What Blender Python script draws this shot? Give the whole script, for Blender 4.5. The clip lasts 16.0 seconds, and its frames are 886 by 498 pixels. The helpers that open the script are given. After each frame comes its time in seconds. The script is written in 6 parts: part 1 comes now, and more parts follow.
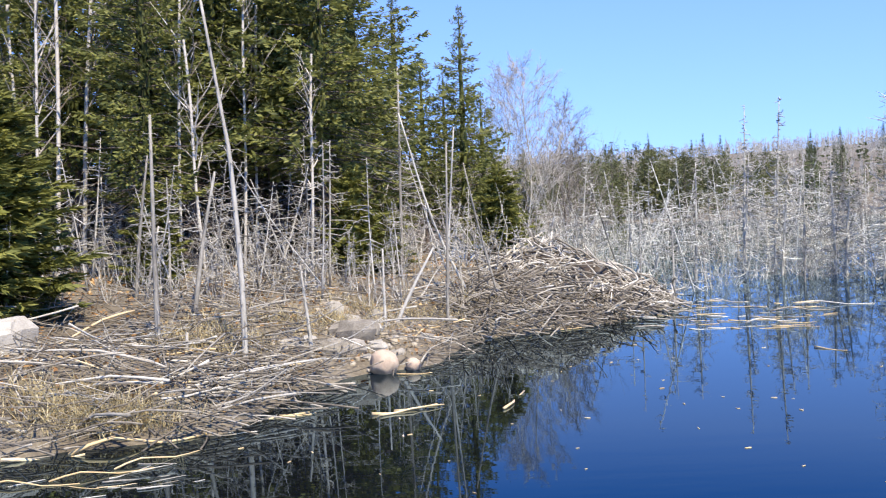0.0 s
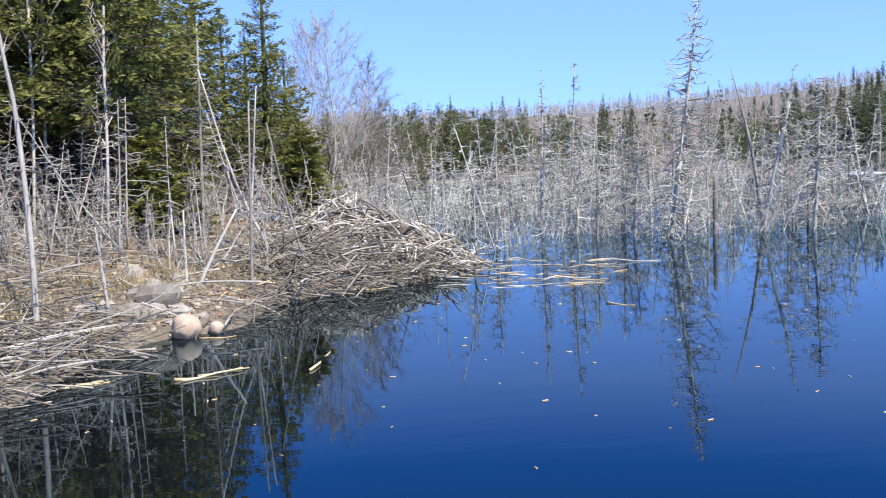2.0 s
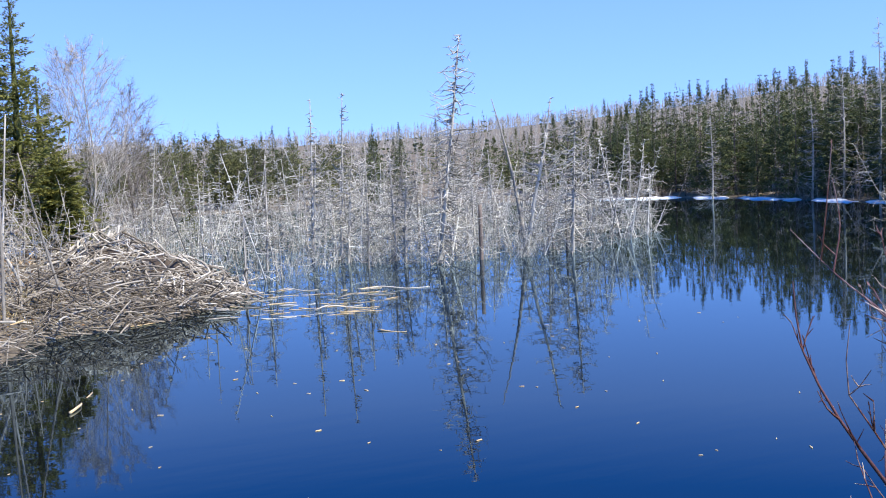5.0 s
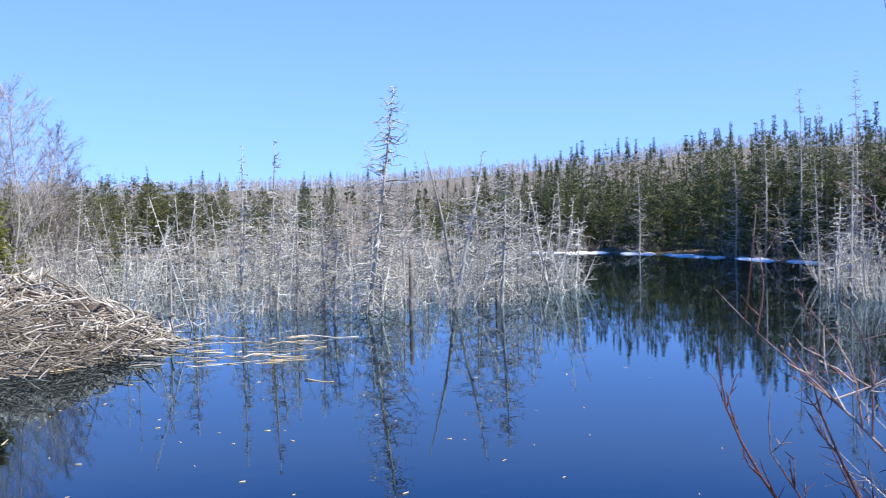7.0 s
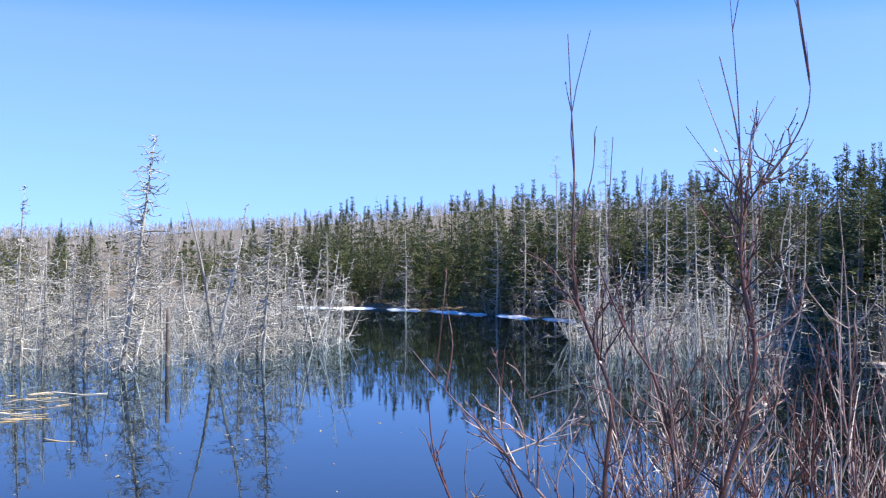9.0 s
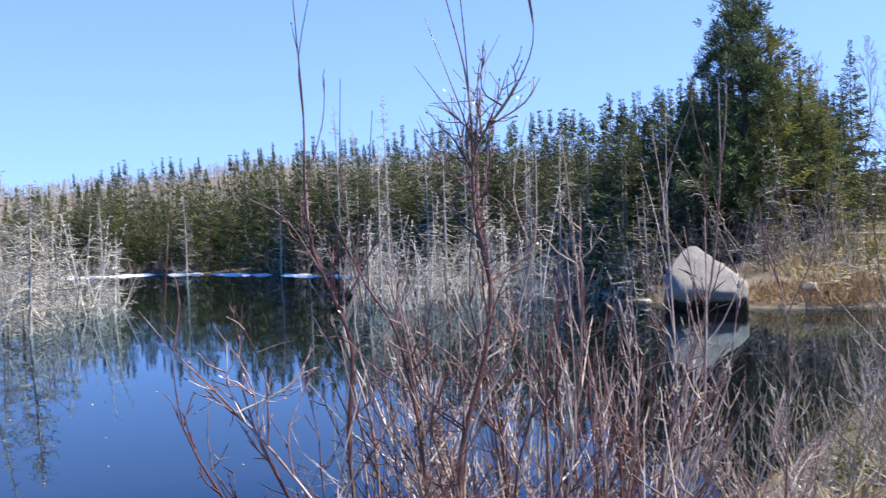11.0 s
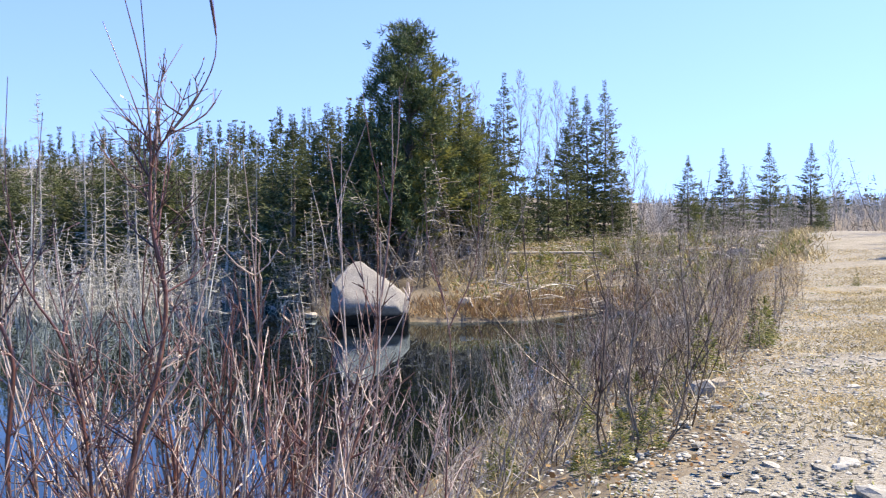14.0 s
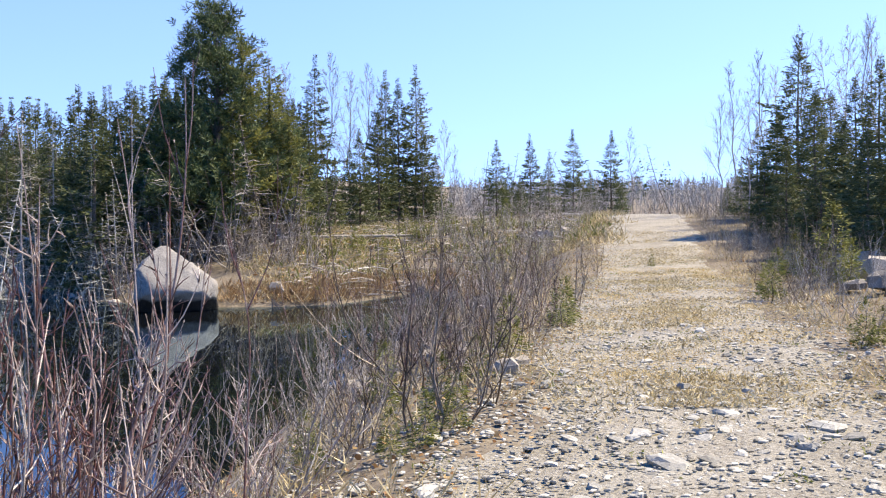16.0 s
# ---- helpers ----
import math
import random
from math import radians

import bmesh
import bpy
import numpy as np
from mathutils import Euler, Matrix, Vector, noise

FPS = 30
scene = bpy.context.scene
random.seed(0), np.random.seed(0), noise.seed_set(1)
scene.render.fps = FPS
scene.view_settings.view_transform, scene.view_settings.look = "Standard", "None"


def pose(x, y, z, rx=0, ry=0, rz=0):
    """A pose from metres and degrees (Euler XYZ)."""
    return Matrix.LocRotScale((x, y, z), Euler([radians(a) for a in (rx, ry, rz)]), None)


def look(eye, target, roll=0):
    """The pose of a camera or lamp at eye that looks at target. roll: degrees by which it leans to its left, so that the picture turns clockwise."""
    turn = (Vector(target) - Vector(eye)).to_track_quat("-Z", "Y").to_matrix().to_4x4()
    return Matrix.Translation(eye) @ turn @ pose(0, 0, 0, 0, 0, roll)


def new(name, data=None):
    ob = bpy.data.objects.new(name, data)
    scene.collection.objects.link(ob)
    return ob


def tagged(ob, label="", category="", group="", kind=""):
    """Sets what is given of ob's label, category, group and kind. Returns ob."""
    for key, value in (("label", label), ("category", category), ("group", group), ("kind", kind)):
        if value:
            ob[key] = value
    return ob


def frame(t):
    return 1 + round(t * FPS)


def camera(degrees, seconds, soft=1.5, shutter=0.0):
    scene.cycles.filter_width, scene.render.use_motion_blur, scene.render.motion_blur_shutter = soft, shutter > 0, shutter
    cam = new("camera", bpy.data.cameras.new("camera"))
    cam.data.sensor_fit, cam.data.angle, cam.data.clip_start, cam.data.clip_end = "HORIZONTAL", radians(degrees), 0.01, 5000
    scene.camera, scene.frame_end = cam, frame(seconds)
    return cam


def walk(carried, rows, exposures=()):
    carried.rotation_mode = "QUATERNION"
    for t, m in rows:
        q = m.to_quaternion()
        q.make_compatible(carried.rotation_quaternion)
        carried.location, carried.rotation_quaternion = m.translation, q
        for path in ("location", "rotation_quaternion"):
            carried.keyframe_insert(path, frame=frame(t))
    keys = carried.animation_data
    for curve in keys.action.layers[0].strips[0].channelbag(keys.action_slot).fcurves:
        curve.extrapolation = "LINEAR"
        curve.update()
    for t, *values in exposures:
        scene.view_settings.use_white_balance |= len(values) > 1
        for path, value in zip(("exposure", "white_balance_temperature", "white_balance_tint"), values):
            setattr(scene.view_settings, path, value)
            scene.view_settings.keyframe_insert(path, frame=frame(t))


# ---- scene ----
# camera: a hand-held pan from the left bank of the pond to the road; eye 3 m above the water
cam = camera(45.93, 16.0, 1.1, 0.2)
PATH = [  # seconds, x, y, z, yaw, pitch, roll
    (0.0, -0.338, 0.400, 2.975, -0.28, -2.90, 2.50),
    (0.5, -0.353, 0.385, 3.002, -3.50, -4.56, 3.25),
    (1.0, -0.360, 0.380, 2.999, -6.43, -5.35, 3.22),
    (1.5, -0.361, 0.366, 3.008, -8.12, -5.64, 2.48),
    (2.0, -0.352, 0.358, 3.001, -10.97, -5.52, 2.06),
    (2.5, -0.342, 0.347, 3.001, -13.83, -5.74, 2.60),
    (3.0, -0.334, 0.321, 3.011, -16.77, -5.83, 2.52),
    (3.5, -0.328, 0.333, 3.005, -19.24, -5.51, 2.34),
    (4.0, -0.310, 0.335, 3.003, -21.83, -4.74, 2.14),
    (4.2, -0.305, 0.326, 3.003, -22.98, -4.62, 2.33),
    (6.3, -0.350, 0.290, 3.013, -23.66, -3.83, 2.35),
    (6.5, -0.310, 0.320, 3.005, -23.86, -2.59, 2.33),
    (7.0, -0.347, 0.280, 3.021, -27.19, -1.76, 0.86),
    (7.5, -0.395, 0.150, 3.043, -30.05, -1.22, -0.18),
    (8.0, -0.323, 0.071, 3.052, -32.40, -0.47, -0.92),
    (8.5, -0.181, 0.103, 3.054, -36.46, 0.61, -0.33),
    (8.7, -0.179, 0.070, 3.052, -37.93, 0.90, -0.44),
    (10.8, 0.026, -0.004, 2.996, -49.00, -0.39, 2.75),
    (11.0, 0.073, -0.005, 3.006, -51.31, -1.35, 2.23),
    (11.5, 0.005, 0.054, 3.012, -56.39, -0.78, 1.28),
    (12.0, -0.024, 0.057, 3.015, -57.28, 0.23, 1.21),
    (12.5, -0.035, 0.040, 3.012, -58.76, 0.36, 1.26),
    (13.0, -0.046, 0.012, 3.005, -61.90, -0.44, 1.08),
    (13.5, -0.042, -0.005, 3.003, -65.76, -0.74, 1.03),
    (14.0, -0.028, -0.011, 3.007, -69.41, -1.05, 0.60),
    (14.5, -0.019, -0.026, 2.999, -72.48, -1.41, 0.38),
    (15.0, 0.013, -0.029, 2.993, -75.10, -2.01, 0.37),
    (15.5, 0.040, -0.025, 2.972, -77.22, -2.45, 0.15),
    (16.0, 0.051, -0.049, 2.988, -79.63, -2.05, 0.64),
]
walk(cam, [(t, pose(x, y, z, 90 + p, r, w)) for t, x, y, z, w, p, r in PATH],
     [(0.0, 0.76, 6900, 10), (2.0, 0.69, 6700, 10), (4.0, 0.66, 6550, 10), (7.0, 0.70, 6550, 10), (8.5, 0.78, 6750, 10), (11.0, 0.84, 7300, 10), (13.0, 1.02, 7900, 10), (16.0, 0.98, 8000, 10)])  # the picture brightens and warms towards the road

# ---- light ----
SUN_BEARING, SUN_HEIGHT = 151.0, 53.0          # degrees clockwise from +y, degrees up
world = bpy.data.worlds.new("sky")
scene.world = world
world.use_nodes = True
wn = world.node_tree
sky = wn.nodes.new("ShaderNodeTexSky")
sky.sky_type = "NISHITA"
sky.sun_disc = False
sky.sun_elevation = radians(SUN_HEIGHT)
sky.sun_rotation = radians(SUN_BEARING)
sky.altitude = 600
sky.air_density, sky.dust_density, sky.ozone_density = 1.0, 0.2, 3.0
deep = wn.nodes.new("ShaderNodeHueSaturation")      # a clear, deep spring sky
deep.inputs["Saturation"].default_value = 1.12
deep.inputs["Hue"].default_value = 0.503
coord = wn.nodes.new("ShaderNodeTexCoord")
split, join = wn.nodes.new("ShaderNodeSeparateXYZ"), wn.nodes.new("ShaderNodeCombineXYZ")
lift = wn.nodes.new("ShaderNodeMath")               # very clear air: no pale band above the horizon
lift.operation = "MULTIPLY_ADD"
lift.inputs[1].default_value, lift.inputs[2].default_value = 0.8, 0.18
wn.links.new(coord.outputs["Generated"], split.inputs[0])
wn.links.new(split.outputs[0], join.inputs[0])
wn.links.new(split.outputs[1], join.inputs[1])
wn.links.new(split.outputs[2], lift.inputs[0])
wn.links.new(lift.outputs[0], join.inputs[2])
unit = wn.nodes.new("ShaderNodeVectorMath")
unit.operation = "NORMALIZE"
wn.links.new(join.outputs[0], unit.inputs[0])
wn.links.new(unit.outputs[0], sky.inputs[0])
deeper = wn.nodes.new("ShaderNodeMapRange")         # the blue deepens away from the horizon
for i, value in enumerate((0.22, 0.38, 1.1, 1.85)):
    deeper.inputs[i + 1].default_value = value
wn.links.new(split.outputs[2], deeper.inputs[0])
wn.links.new(deeper.outputs[0], deep.inputs["Saturation"])
wn.links.new(sky.outputs[0], deep.inputs["Color"])
tint = wn.nodes.new("ShaderNodeMix")
tint.data_type, tint.blend_type = "RGBA", "MULTIPLY"
tint.inputs["Factor"].default_value = 1.0
tint.inputs["B"].default_value = (0.92, 0.98, 1.28, 1)
wn.links.new(deep.outputs[0], tint.inputs["A"])
wn.links.new(tint.outputs["Result"], wn.nodes["Background"].inputs[0])
wn.nodes["Background"].inputs[1].default_value = 0.166
sun_data = bpy.data.lights.new("sun", "SUN")
sun_data.energy, sun_data.angle, sun_data.color = 5.5, radians(0.55), (1.0, 0.92, 0.79)
sun = new("sun", sun_data)
sb, sh = radians(SUN_BEARING), radians(SUN_HEIGHT)
sun_from = Vector((math.sin(sb) * math.cos(sh), math.cos(sb) * math.cos(sh), math.sin(sh)))
sun.matrix_world = look(sun_from * 60, (0, 0, 0))

# ---- materials ----


def material(name, stops, rough=0.8, scale=6.0, fine=60.0, bump=0.3, detail=8.0, spec=0.3, stretch=(1, 1, 1), by_object=0.0, by_island=0.0, thin=0.0, mix=0.45):
    """A surface whose colour runs through stops by a coarse and a fine noise, in object space metres."""
    m = bpy.data.materials.new(name)
    m.use_nodes = True
    n, k = m.node_tree.nodes, m.node_tree.links
    bsdf = n["Principled BSDF"]
    bsdf.inputs["Roughness"].default_value = rough
    bsdf.inputs["Specular IOR Level"].default_value = spec
    geo = n.new("ShaderNodeNewGeometry")
    mapping = n.new("ShaderNodeMapping")
    mapping.inputs["Scale"].default_value = stretch
    k.new(geo.outputs["Position"], mapping.inputs[0])
    noises = []
    for s in (scale, fine):
        t = n.new("ShaderNodeTexNoise")
        t.inputs["Scale"].default_value, t.inputs["Detail"].default_value = s, detail
        t.inputs["Roughness"].default_value = 0.6
        k.new(mapping.outputs[0], t.inputs["Vector"])
        noises.append(t.outputs[0])
    blend = n.new("ShaderNodeMix")
    blend.inputs[0].default_value = mix
    k.new(noises[0], blend.inputs[2])
    k.new(noises[1], blend.inputs[3])
    value = blend.outputs[0]
    for amount, node, socket in ((by_object, "ShaderNodeObjectInfo", "Random"), (by_island, "ShaderNodeNewGeometry", "Random Per Island")):
        if amount:
            src = n.new(node)
            shift = n.new("ShaderNodeMath")
            shift.operation = "MULTIPLY_ADD"
            k.new(src.outputs[socket], shift.inputs[0])
            shift.inputs[1].default_value = amount
            add = n.new("ShaderNodeMath")
            add.operation = "SUBTRACT"
            k.new(value, add.inputs[0])
            add.inputs[1].default_value = amount / 2
            k.new(add.outputs[0], shift.inputs[2])
            value = shift.outputs[0]
    ramp = n.new("ShaderNodeValToRGB")
    el = ramp.color_ramp.elements
    while len(el) < len(stops):
        el.new(0.5)
    for e, (at, c) in zip(el, stops):
        e.position, e.color = at, (*c, 1)
    k.new(value, ramp.inputs[0])
    k.new(ramp.outputs[0], bsdf.inputs["Base Color"])
    if bump:
        b = n.new("ShaderNodeBump")
        b.inputs["Strength"].default_value, b.inputs["Distance"].default_value = bump, 0.03
        k.new(noises[1], b.inputs["Height"])
        k.new(b.outputs[0], bsdf.inputs["Normal"])
    if thin:
        tr = n.new("ShaderNodeBsdfTranslucent")
        k.new(ramp.outputs[0], tr.inputs[0])
        mx = n.new("ShaderNodeMixShader")
        mx.inputs[0].default_value = thin
        k.new(bsdf.outputs[0], mx.inputs[1])
        k.new(tr.outputs[0], mx.inputs[2])
        k.new(mx.outputs[0], n["Material Output"].inputs[0])
    return m


def water_material():
    """Still, dark pond water: a black depth under a blue-tinted mirror that strengthens at low angles."""
    m = bpy.data.materials.new("pond_water")
    m.use_nodes = True
    n, k = m.node_tree.nodes, m.node_tree.links
    b = n["Principled BSDF"]
    b.inputs["Base Color"].default_value = (0.004, 0.005, 0.006, 1)
    b.inputs["Roughness"].default_value = 0.6
    b.inputs["Specular IOR Level"].default_value = 0.0
    mirror = n.new("ShaderNodeBsdfGlossy")
    mirror.inputs["Color"].default_value = (0.72, 0.90, 1.0, 1)
    mirror.inputs["Roughness"].default_value = 0.012
    fres = n.new("ShaderNodeFresnel")
    fres.inputs["IOR"].default_value = 1.46
    geo = n.new("ShaderNodeNewGeometry")
    mapping = n.new("ShaderNodeMapping")
    mapping.inputs["Scale"].default_value = (0.5, 1.6, 1)
    k.new(geo.outputs["Position"], mapping.inputs[0])
    t = n.new("ShaderNodeTexNoise")
    t.inputs["Scale"].default_value, t.inputs["Detail"].default_value = 1.3, 3.0
    k.new(mapping.outputs[0], t.inputs["Vector"])
    bp = n.new("ShaderNodeBump")
    bp.inputs["Strength"].default_value, bp.inputs["Distance"].default_value = 0.05, 0.03
    k.new(t.outputs[0], bp.inputs["Height"])
    k.new(bp.outputs[0], mirror.inputs["Normal"])
    mx = n.new("ShaderNodeMixShader")
    k.new(fres.outputs[0], mx.inputs[0])
    k.new(b.outputs[0], mx.inputs[1])
    k.new(mirror.outputs[0], mx.inputs[2])
    k.new(mx.outputs[0], n["Material Output"].inputs[0])
    return m


def birch_material():
    m = material("birch_bark", [(0.0, (0.05, 0.045, 0.04)), (0.36, (0.10, 0.09, 0.08)), (0.43, (0.46, 0.43, 0.38)), (1.0, (0.62, 0.59, 0.54))],
                 rough=0.65, scale=5.0, fine=9.0, bump=0.15, stretch=(0.6, 0.6, 2.4), by_object=0.06)
    return m


M_WATER = water_material()
M_GROUND = material("forest_floor", [(0.28, (0.045, 0.036, 0.026)), (0.42, (0.11, 0.09, 0.065)), (0.55, (0.18, 0.153, 0.112)), (0.72, (0.29, 0.25, 0.18))], rough=0.95, scale=0.7, fine=11.0, bump=0.9)
M_GRAVEL = material("gravel_road", [(0.30, (0.095, 0.084, 0.064)), (0.42, (0.195, 0.178, 0.138)), (0.52, (0.275, 0.258, 0.210)), (0.66, (0.39, 0.38, 0.325))], rough=0.95, scale=1.3, fine=32.0, bump=1.0, mix=0.62)
M_STONE = material("grey_stone", [(0.22, (0.14, 0.133, 0.113)), (0.48, (0.255, 0.250, 0.215)), (0.78, (0.48, 0.475, 0.42))], rough=0.85, scale=5.0, fine=50.0, bump=0.4, by_object=0.35, by_island=0.4)
M_CHIPS = material("road_chippings", [(0.22, (0.17, 0.160, 0.130)), (0.48, (0.30, 0.290, 0.245)), (0.78, (0.50, 0.492, 0.435))], rough=0.9, scale=3.0, fine=50.0, bump=0.3, by_island=0.45)
M_BANK_ROCK = material("tan_grey_rock", [(0.22, (0.12, 0.105, 0.084)), (0.48, (0.275, 0.248, 0.204)), (0.78, (0.46, 0.43, 0.37))], rough=0.9, scale=4.0, fine=40.0, bump=0.5, by_object=0.3)
M_PALE = material("pale_rubble", [(0.25, (0.17, 0.135, 0.095)), (0.5, (0.31, 0.265, 0.195)), (0.75, (0.46, 0.41, 0.33))], rough=0.9, scale=5.0, fine=50.0, bump=0.3, by_island=0.4)
M_GRANITE = material("pink_granite", [(0.3, (0.30, 0.22, 0.165)), (0.5, (0.44, 0.335, 0.25)), (0.75, (0.54, 0.45, 0.35))], rough=0.8, scale=8.0, fine=90.0, bump=0.25)
M_BOULDER = material("grey_boulder", [(0.28, (0.11, 0.105, 0.096)), (0.45, (0.205, 0.197, 0.180)), (0.58, (0.275, 0.266, 0.245)), (0.75, (0.40, 0.39, 0.36))], rough=0.9, scale=3.2, fine=30.0, bump=1.0, mix=0.6)
M_DEAD = material("weathered_dead_wood", [(0.25, (0.12, 0.108, 0.090)), (0.48, (0.28, 0.262, 0.225)), (0.78, (0.54, 0.515, 0.455))], rough=0.85, scale=2.0, fine=30.0, bump=0.3, by_object=0.3, by_island=0.35, stretch=(1, 1, 0.35))
M_THICKET = material("grey_dead_twigs", [(0.2, (0.10, 0.098, 0.082)), (0.45, (0.36, 0.352, 0.305)), (0.74, (0.76, 0.755, 0.68))], rough=0.9, scale=1.0, fine=20.0, bump=0.0, by_island=0.45)
M_GREY_SPRUCE = material("dead_spruce_wood", [(0.2, (0.10, 0.094, 0.080)), (0.45, (0.32, 0.308, 0.268)), (0.8, (0.64, 0.625, 0.56))], rough=0.9, scale=2.0, fine=30.0, bump=0.2, by_island=0.4)
M_BARK = material("brown_bark", [(0.3, (0.055, 0.042, 0.035)), (0.5, (0.13, 0.105, 0.09)), (0.75, (0.24, 0.20, 0.175))], rough=0.9, scale=3.0, fine=28.0, bump=0.6, by_object=0.25, stretch=(1, 1, 0.4))
M_BIRCH = birch_material()
M_FIR = material("fir_needles", [(0.2, (0.045, 0.058, 0.019)), (0.40, (0.135, 0.152, 0.044)), (0.60, (0.215, 0.225, 0.064)), (0.85, (0.30, 0.298, 0.092))], rough=0.6, scale=1.2, fine=14.0, bump=0.0, by_object=0.18, by_island=0.5, thin=0.4)
M_SPRUCE = material("spruce_needles", [(0.2, (0.032, 0.046, 0.018)), (0.46, (0.082, 0.103, 0.039)), (0.8, (0.165, 0.182, 0.070))], rough=0.6, scale=1.0, fine=10.0, bump=0.0, by_object=0.3, by_island=0.4, thin=0.25)
M_OLIVE = material("olive_pine_needles", [(0.2, (0.048, 0.056, 0.022)), (0.46, (0.108, 0.116, 0.042)), (0.8, (0.19, 0.19, 0.076))], rough=0.6, scale=0.6, fine=6.0, bump=0.0, by_object=0.45, by_island=0.35, thin=0.25)
M_PINE = material("pine_needles", [(0.2, (0.030, 0.052, 0.024)), (0.5, (0.082, 0.122, 0.046)), (0.8, (0.170, 0.205, 0.078))], rough=0.6, scale=1.4, fine=10.0, bump=0.0, by_object=0.1, by_island=0.5, thin=0.15)
M_CEDAR = material("yellow_green_needles", [(0.2, (0.07, 0.08, 0.020)), (0.5, (0.165, 0.172, 0.04)), (0.8, (0.30, 0.29, 0.075))], rough=0.65, scale=2.0, fine=20.0, bump=0.0, by_object=0.25, by_island=0.4, thin=0.2)
# the red twigs' palest stop puts the whitish sun gloss of the stems into their colour
M_RED_TWIG = material("red_brown_twigs", [(0.24, (0.040, 0.016, 0.013)), (0.48, (0.135, 0.058, 0.045)), (0.78, (0.50, 0.43, 0.37))], rough=0.3, scale=3.0, fine=20.0, bump=0.1, by_object=0.35, by_island=0.4, spec=0.5)
M_DARK_TWIG = material("dark_brown_twigs", [(0.24, (0.036, 0.025, 0.016)), (0.48, (0.115, 0.082, 0.054)), (0.78, (0.42, 0.36, 0.27))], rough=0.45, scale=3.0, fine=20.0, bump=0.1, by_object=0.3, by_island=0.4, spec=0.4)
M_GREY_TWIG = material("grey_brown_twigs", [(0.18, (0.070, 0.056, 0.042)), (0.48, (0.22, 0.192, 0.158)), (0.8, (0.60, 0.565, 0.50))], rough=0.6, scale=3.0, fine=20.0, bump=0.0, by_object=0.25, by_island=0.5)
M_FAR_TWIG = material("far_bare_woods", [(0.2, (0.30, 0.285, 0.245)), (0.5, (0.40, 0.382, 0.335)), (0.8, (0.50, 0.480, 0.425))], rough=0.95, scale=0.05, fine=1.5, bump=0.0, by_island=0.15)
M_STICK = material("peeled_sticks", [(0.2, (0.115, 0.098, 0.076)), (0.45, (0.265, 0.235, 0.187)), (0.76, (0.60, 0.565, 0.485))], rough=0.8, scale=3.0, fine=30.0, bump=0.2, by_object=0.45, by_island=0.45)
M_FRESH = material("fresh_peeled_wood", [(0.2, (0.40, 0.27, 0.13)), (0.5, (0.58, 0.43, 0.23)), (0.8, (0.70, 0.58, 0.38))], rough=0.7, scale=4.0, fine=40.0, bump=0.1, by_object=0.3, by_island=0.3)
M_STRAW = material("dry_grass", [(0.2, (0.19, 0.145, 0.075)), (0.5, (0.40, 0.325, 0.17)), (0.8, (0.66, 0.575, 0.36))], rough=0.8, scale=2.0, fine=12.0, bump=0.0, by_island=0.5, thin=0.25)
M_MAT = material("golden_dead_grass", [(0.2, (0.32, 0.225, 0.10)), (0.5, (0.56, 0.43, 0.20)), (0.8, (0.70, 0.58, 0.33))], rough=0.8, scale=0.8, fine=9.0, bump=0.0, by_island=0.4, thin=0.4)
M_RUST = material("rusty_sedge", [(0.2, (0.15, 0.09, 0.045)), (0.5, (0.29, 0.19, 0.10)), (0.8, (0.44, 0.32, 0.18))], rough=0.85, scale=1.0, fine=9.0, bump=0.0, by_island=0.5, thin=0.2)
M_MOSS = material("green_herbs", [(0.2, (0.08, 0.10, 0.03)), (0.5, (0.18, 0.20, 0.055)), (0.8, (0.30, 0.30, 0.10))], rough=0.8, scale=2.0, fine=12.0, bump=0.0, by_island=0.5, thin=0.25)
M_LEAF = material("dead_leaves", [(0.2, (0.20, 0.10, 0.04)), (0.5, (0.36, 0.21, 0.09)), (0.8, (0.52, 0.38, 0.20))], rough=0.8, scale=2.0, fine=12.0, bump=0.0, by_island=0.6, thin=0.15)
M_SNOW = material("old_snow", [(0.25, (0.55, 0.56, 0.58)), (0.5, (0.80, 0.81, 0.83)), (0.8, (0.90, 0.90, 0.91))], rough=0.7, scale=0.5, fine=4.0, bump=0.5)


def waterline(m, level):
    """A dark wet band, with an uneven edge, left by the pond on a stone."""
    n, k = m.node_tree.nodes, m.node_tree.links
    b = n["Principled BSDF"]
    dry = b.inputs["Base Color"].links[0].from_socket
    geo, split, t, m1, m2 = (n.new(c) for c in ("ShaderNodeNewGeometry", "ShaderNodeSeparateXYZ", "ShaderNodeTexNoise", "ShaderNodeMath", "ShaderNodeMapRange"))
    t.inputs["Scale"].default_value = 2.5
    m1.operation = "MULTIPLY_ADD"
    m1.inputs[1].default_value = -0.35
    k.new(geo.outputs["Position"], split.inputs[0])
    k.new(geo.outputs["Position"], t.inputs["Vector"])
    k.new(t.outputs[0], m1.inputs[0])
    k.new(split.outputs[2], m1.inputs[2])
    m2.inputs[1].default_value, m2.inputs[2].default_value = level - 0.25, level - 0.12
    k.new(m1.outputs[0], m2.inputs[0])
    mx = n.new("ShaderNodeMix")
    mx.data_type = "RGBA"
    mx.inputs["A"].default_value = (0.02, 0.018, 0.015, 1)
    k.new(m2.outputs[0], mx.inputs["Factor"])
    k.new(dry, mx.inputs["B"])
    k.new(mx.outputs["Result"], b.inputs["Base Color"])


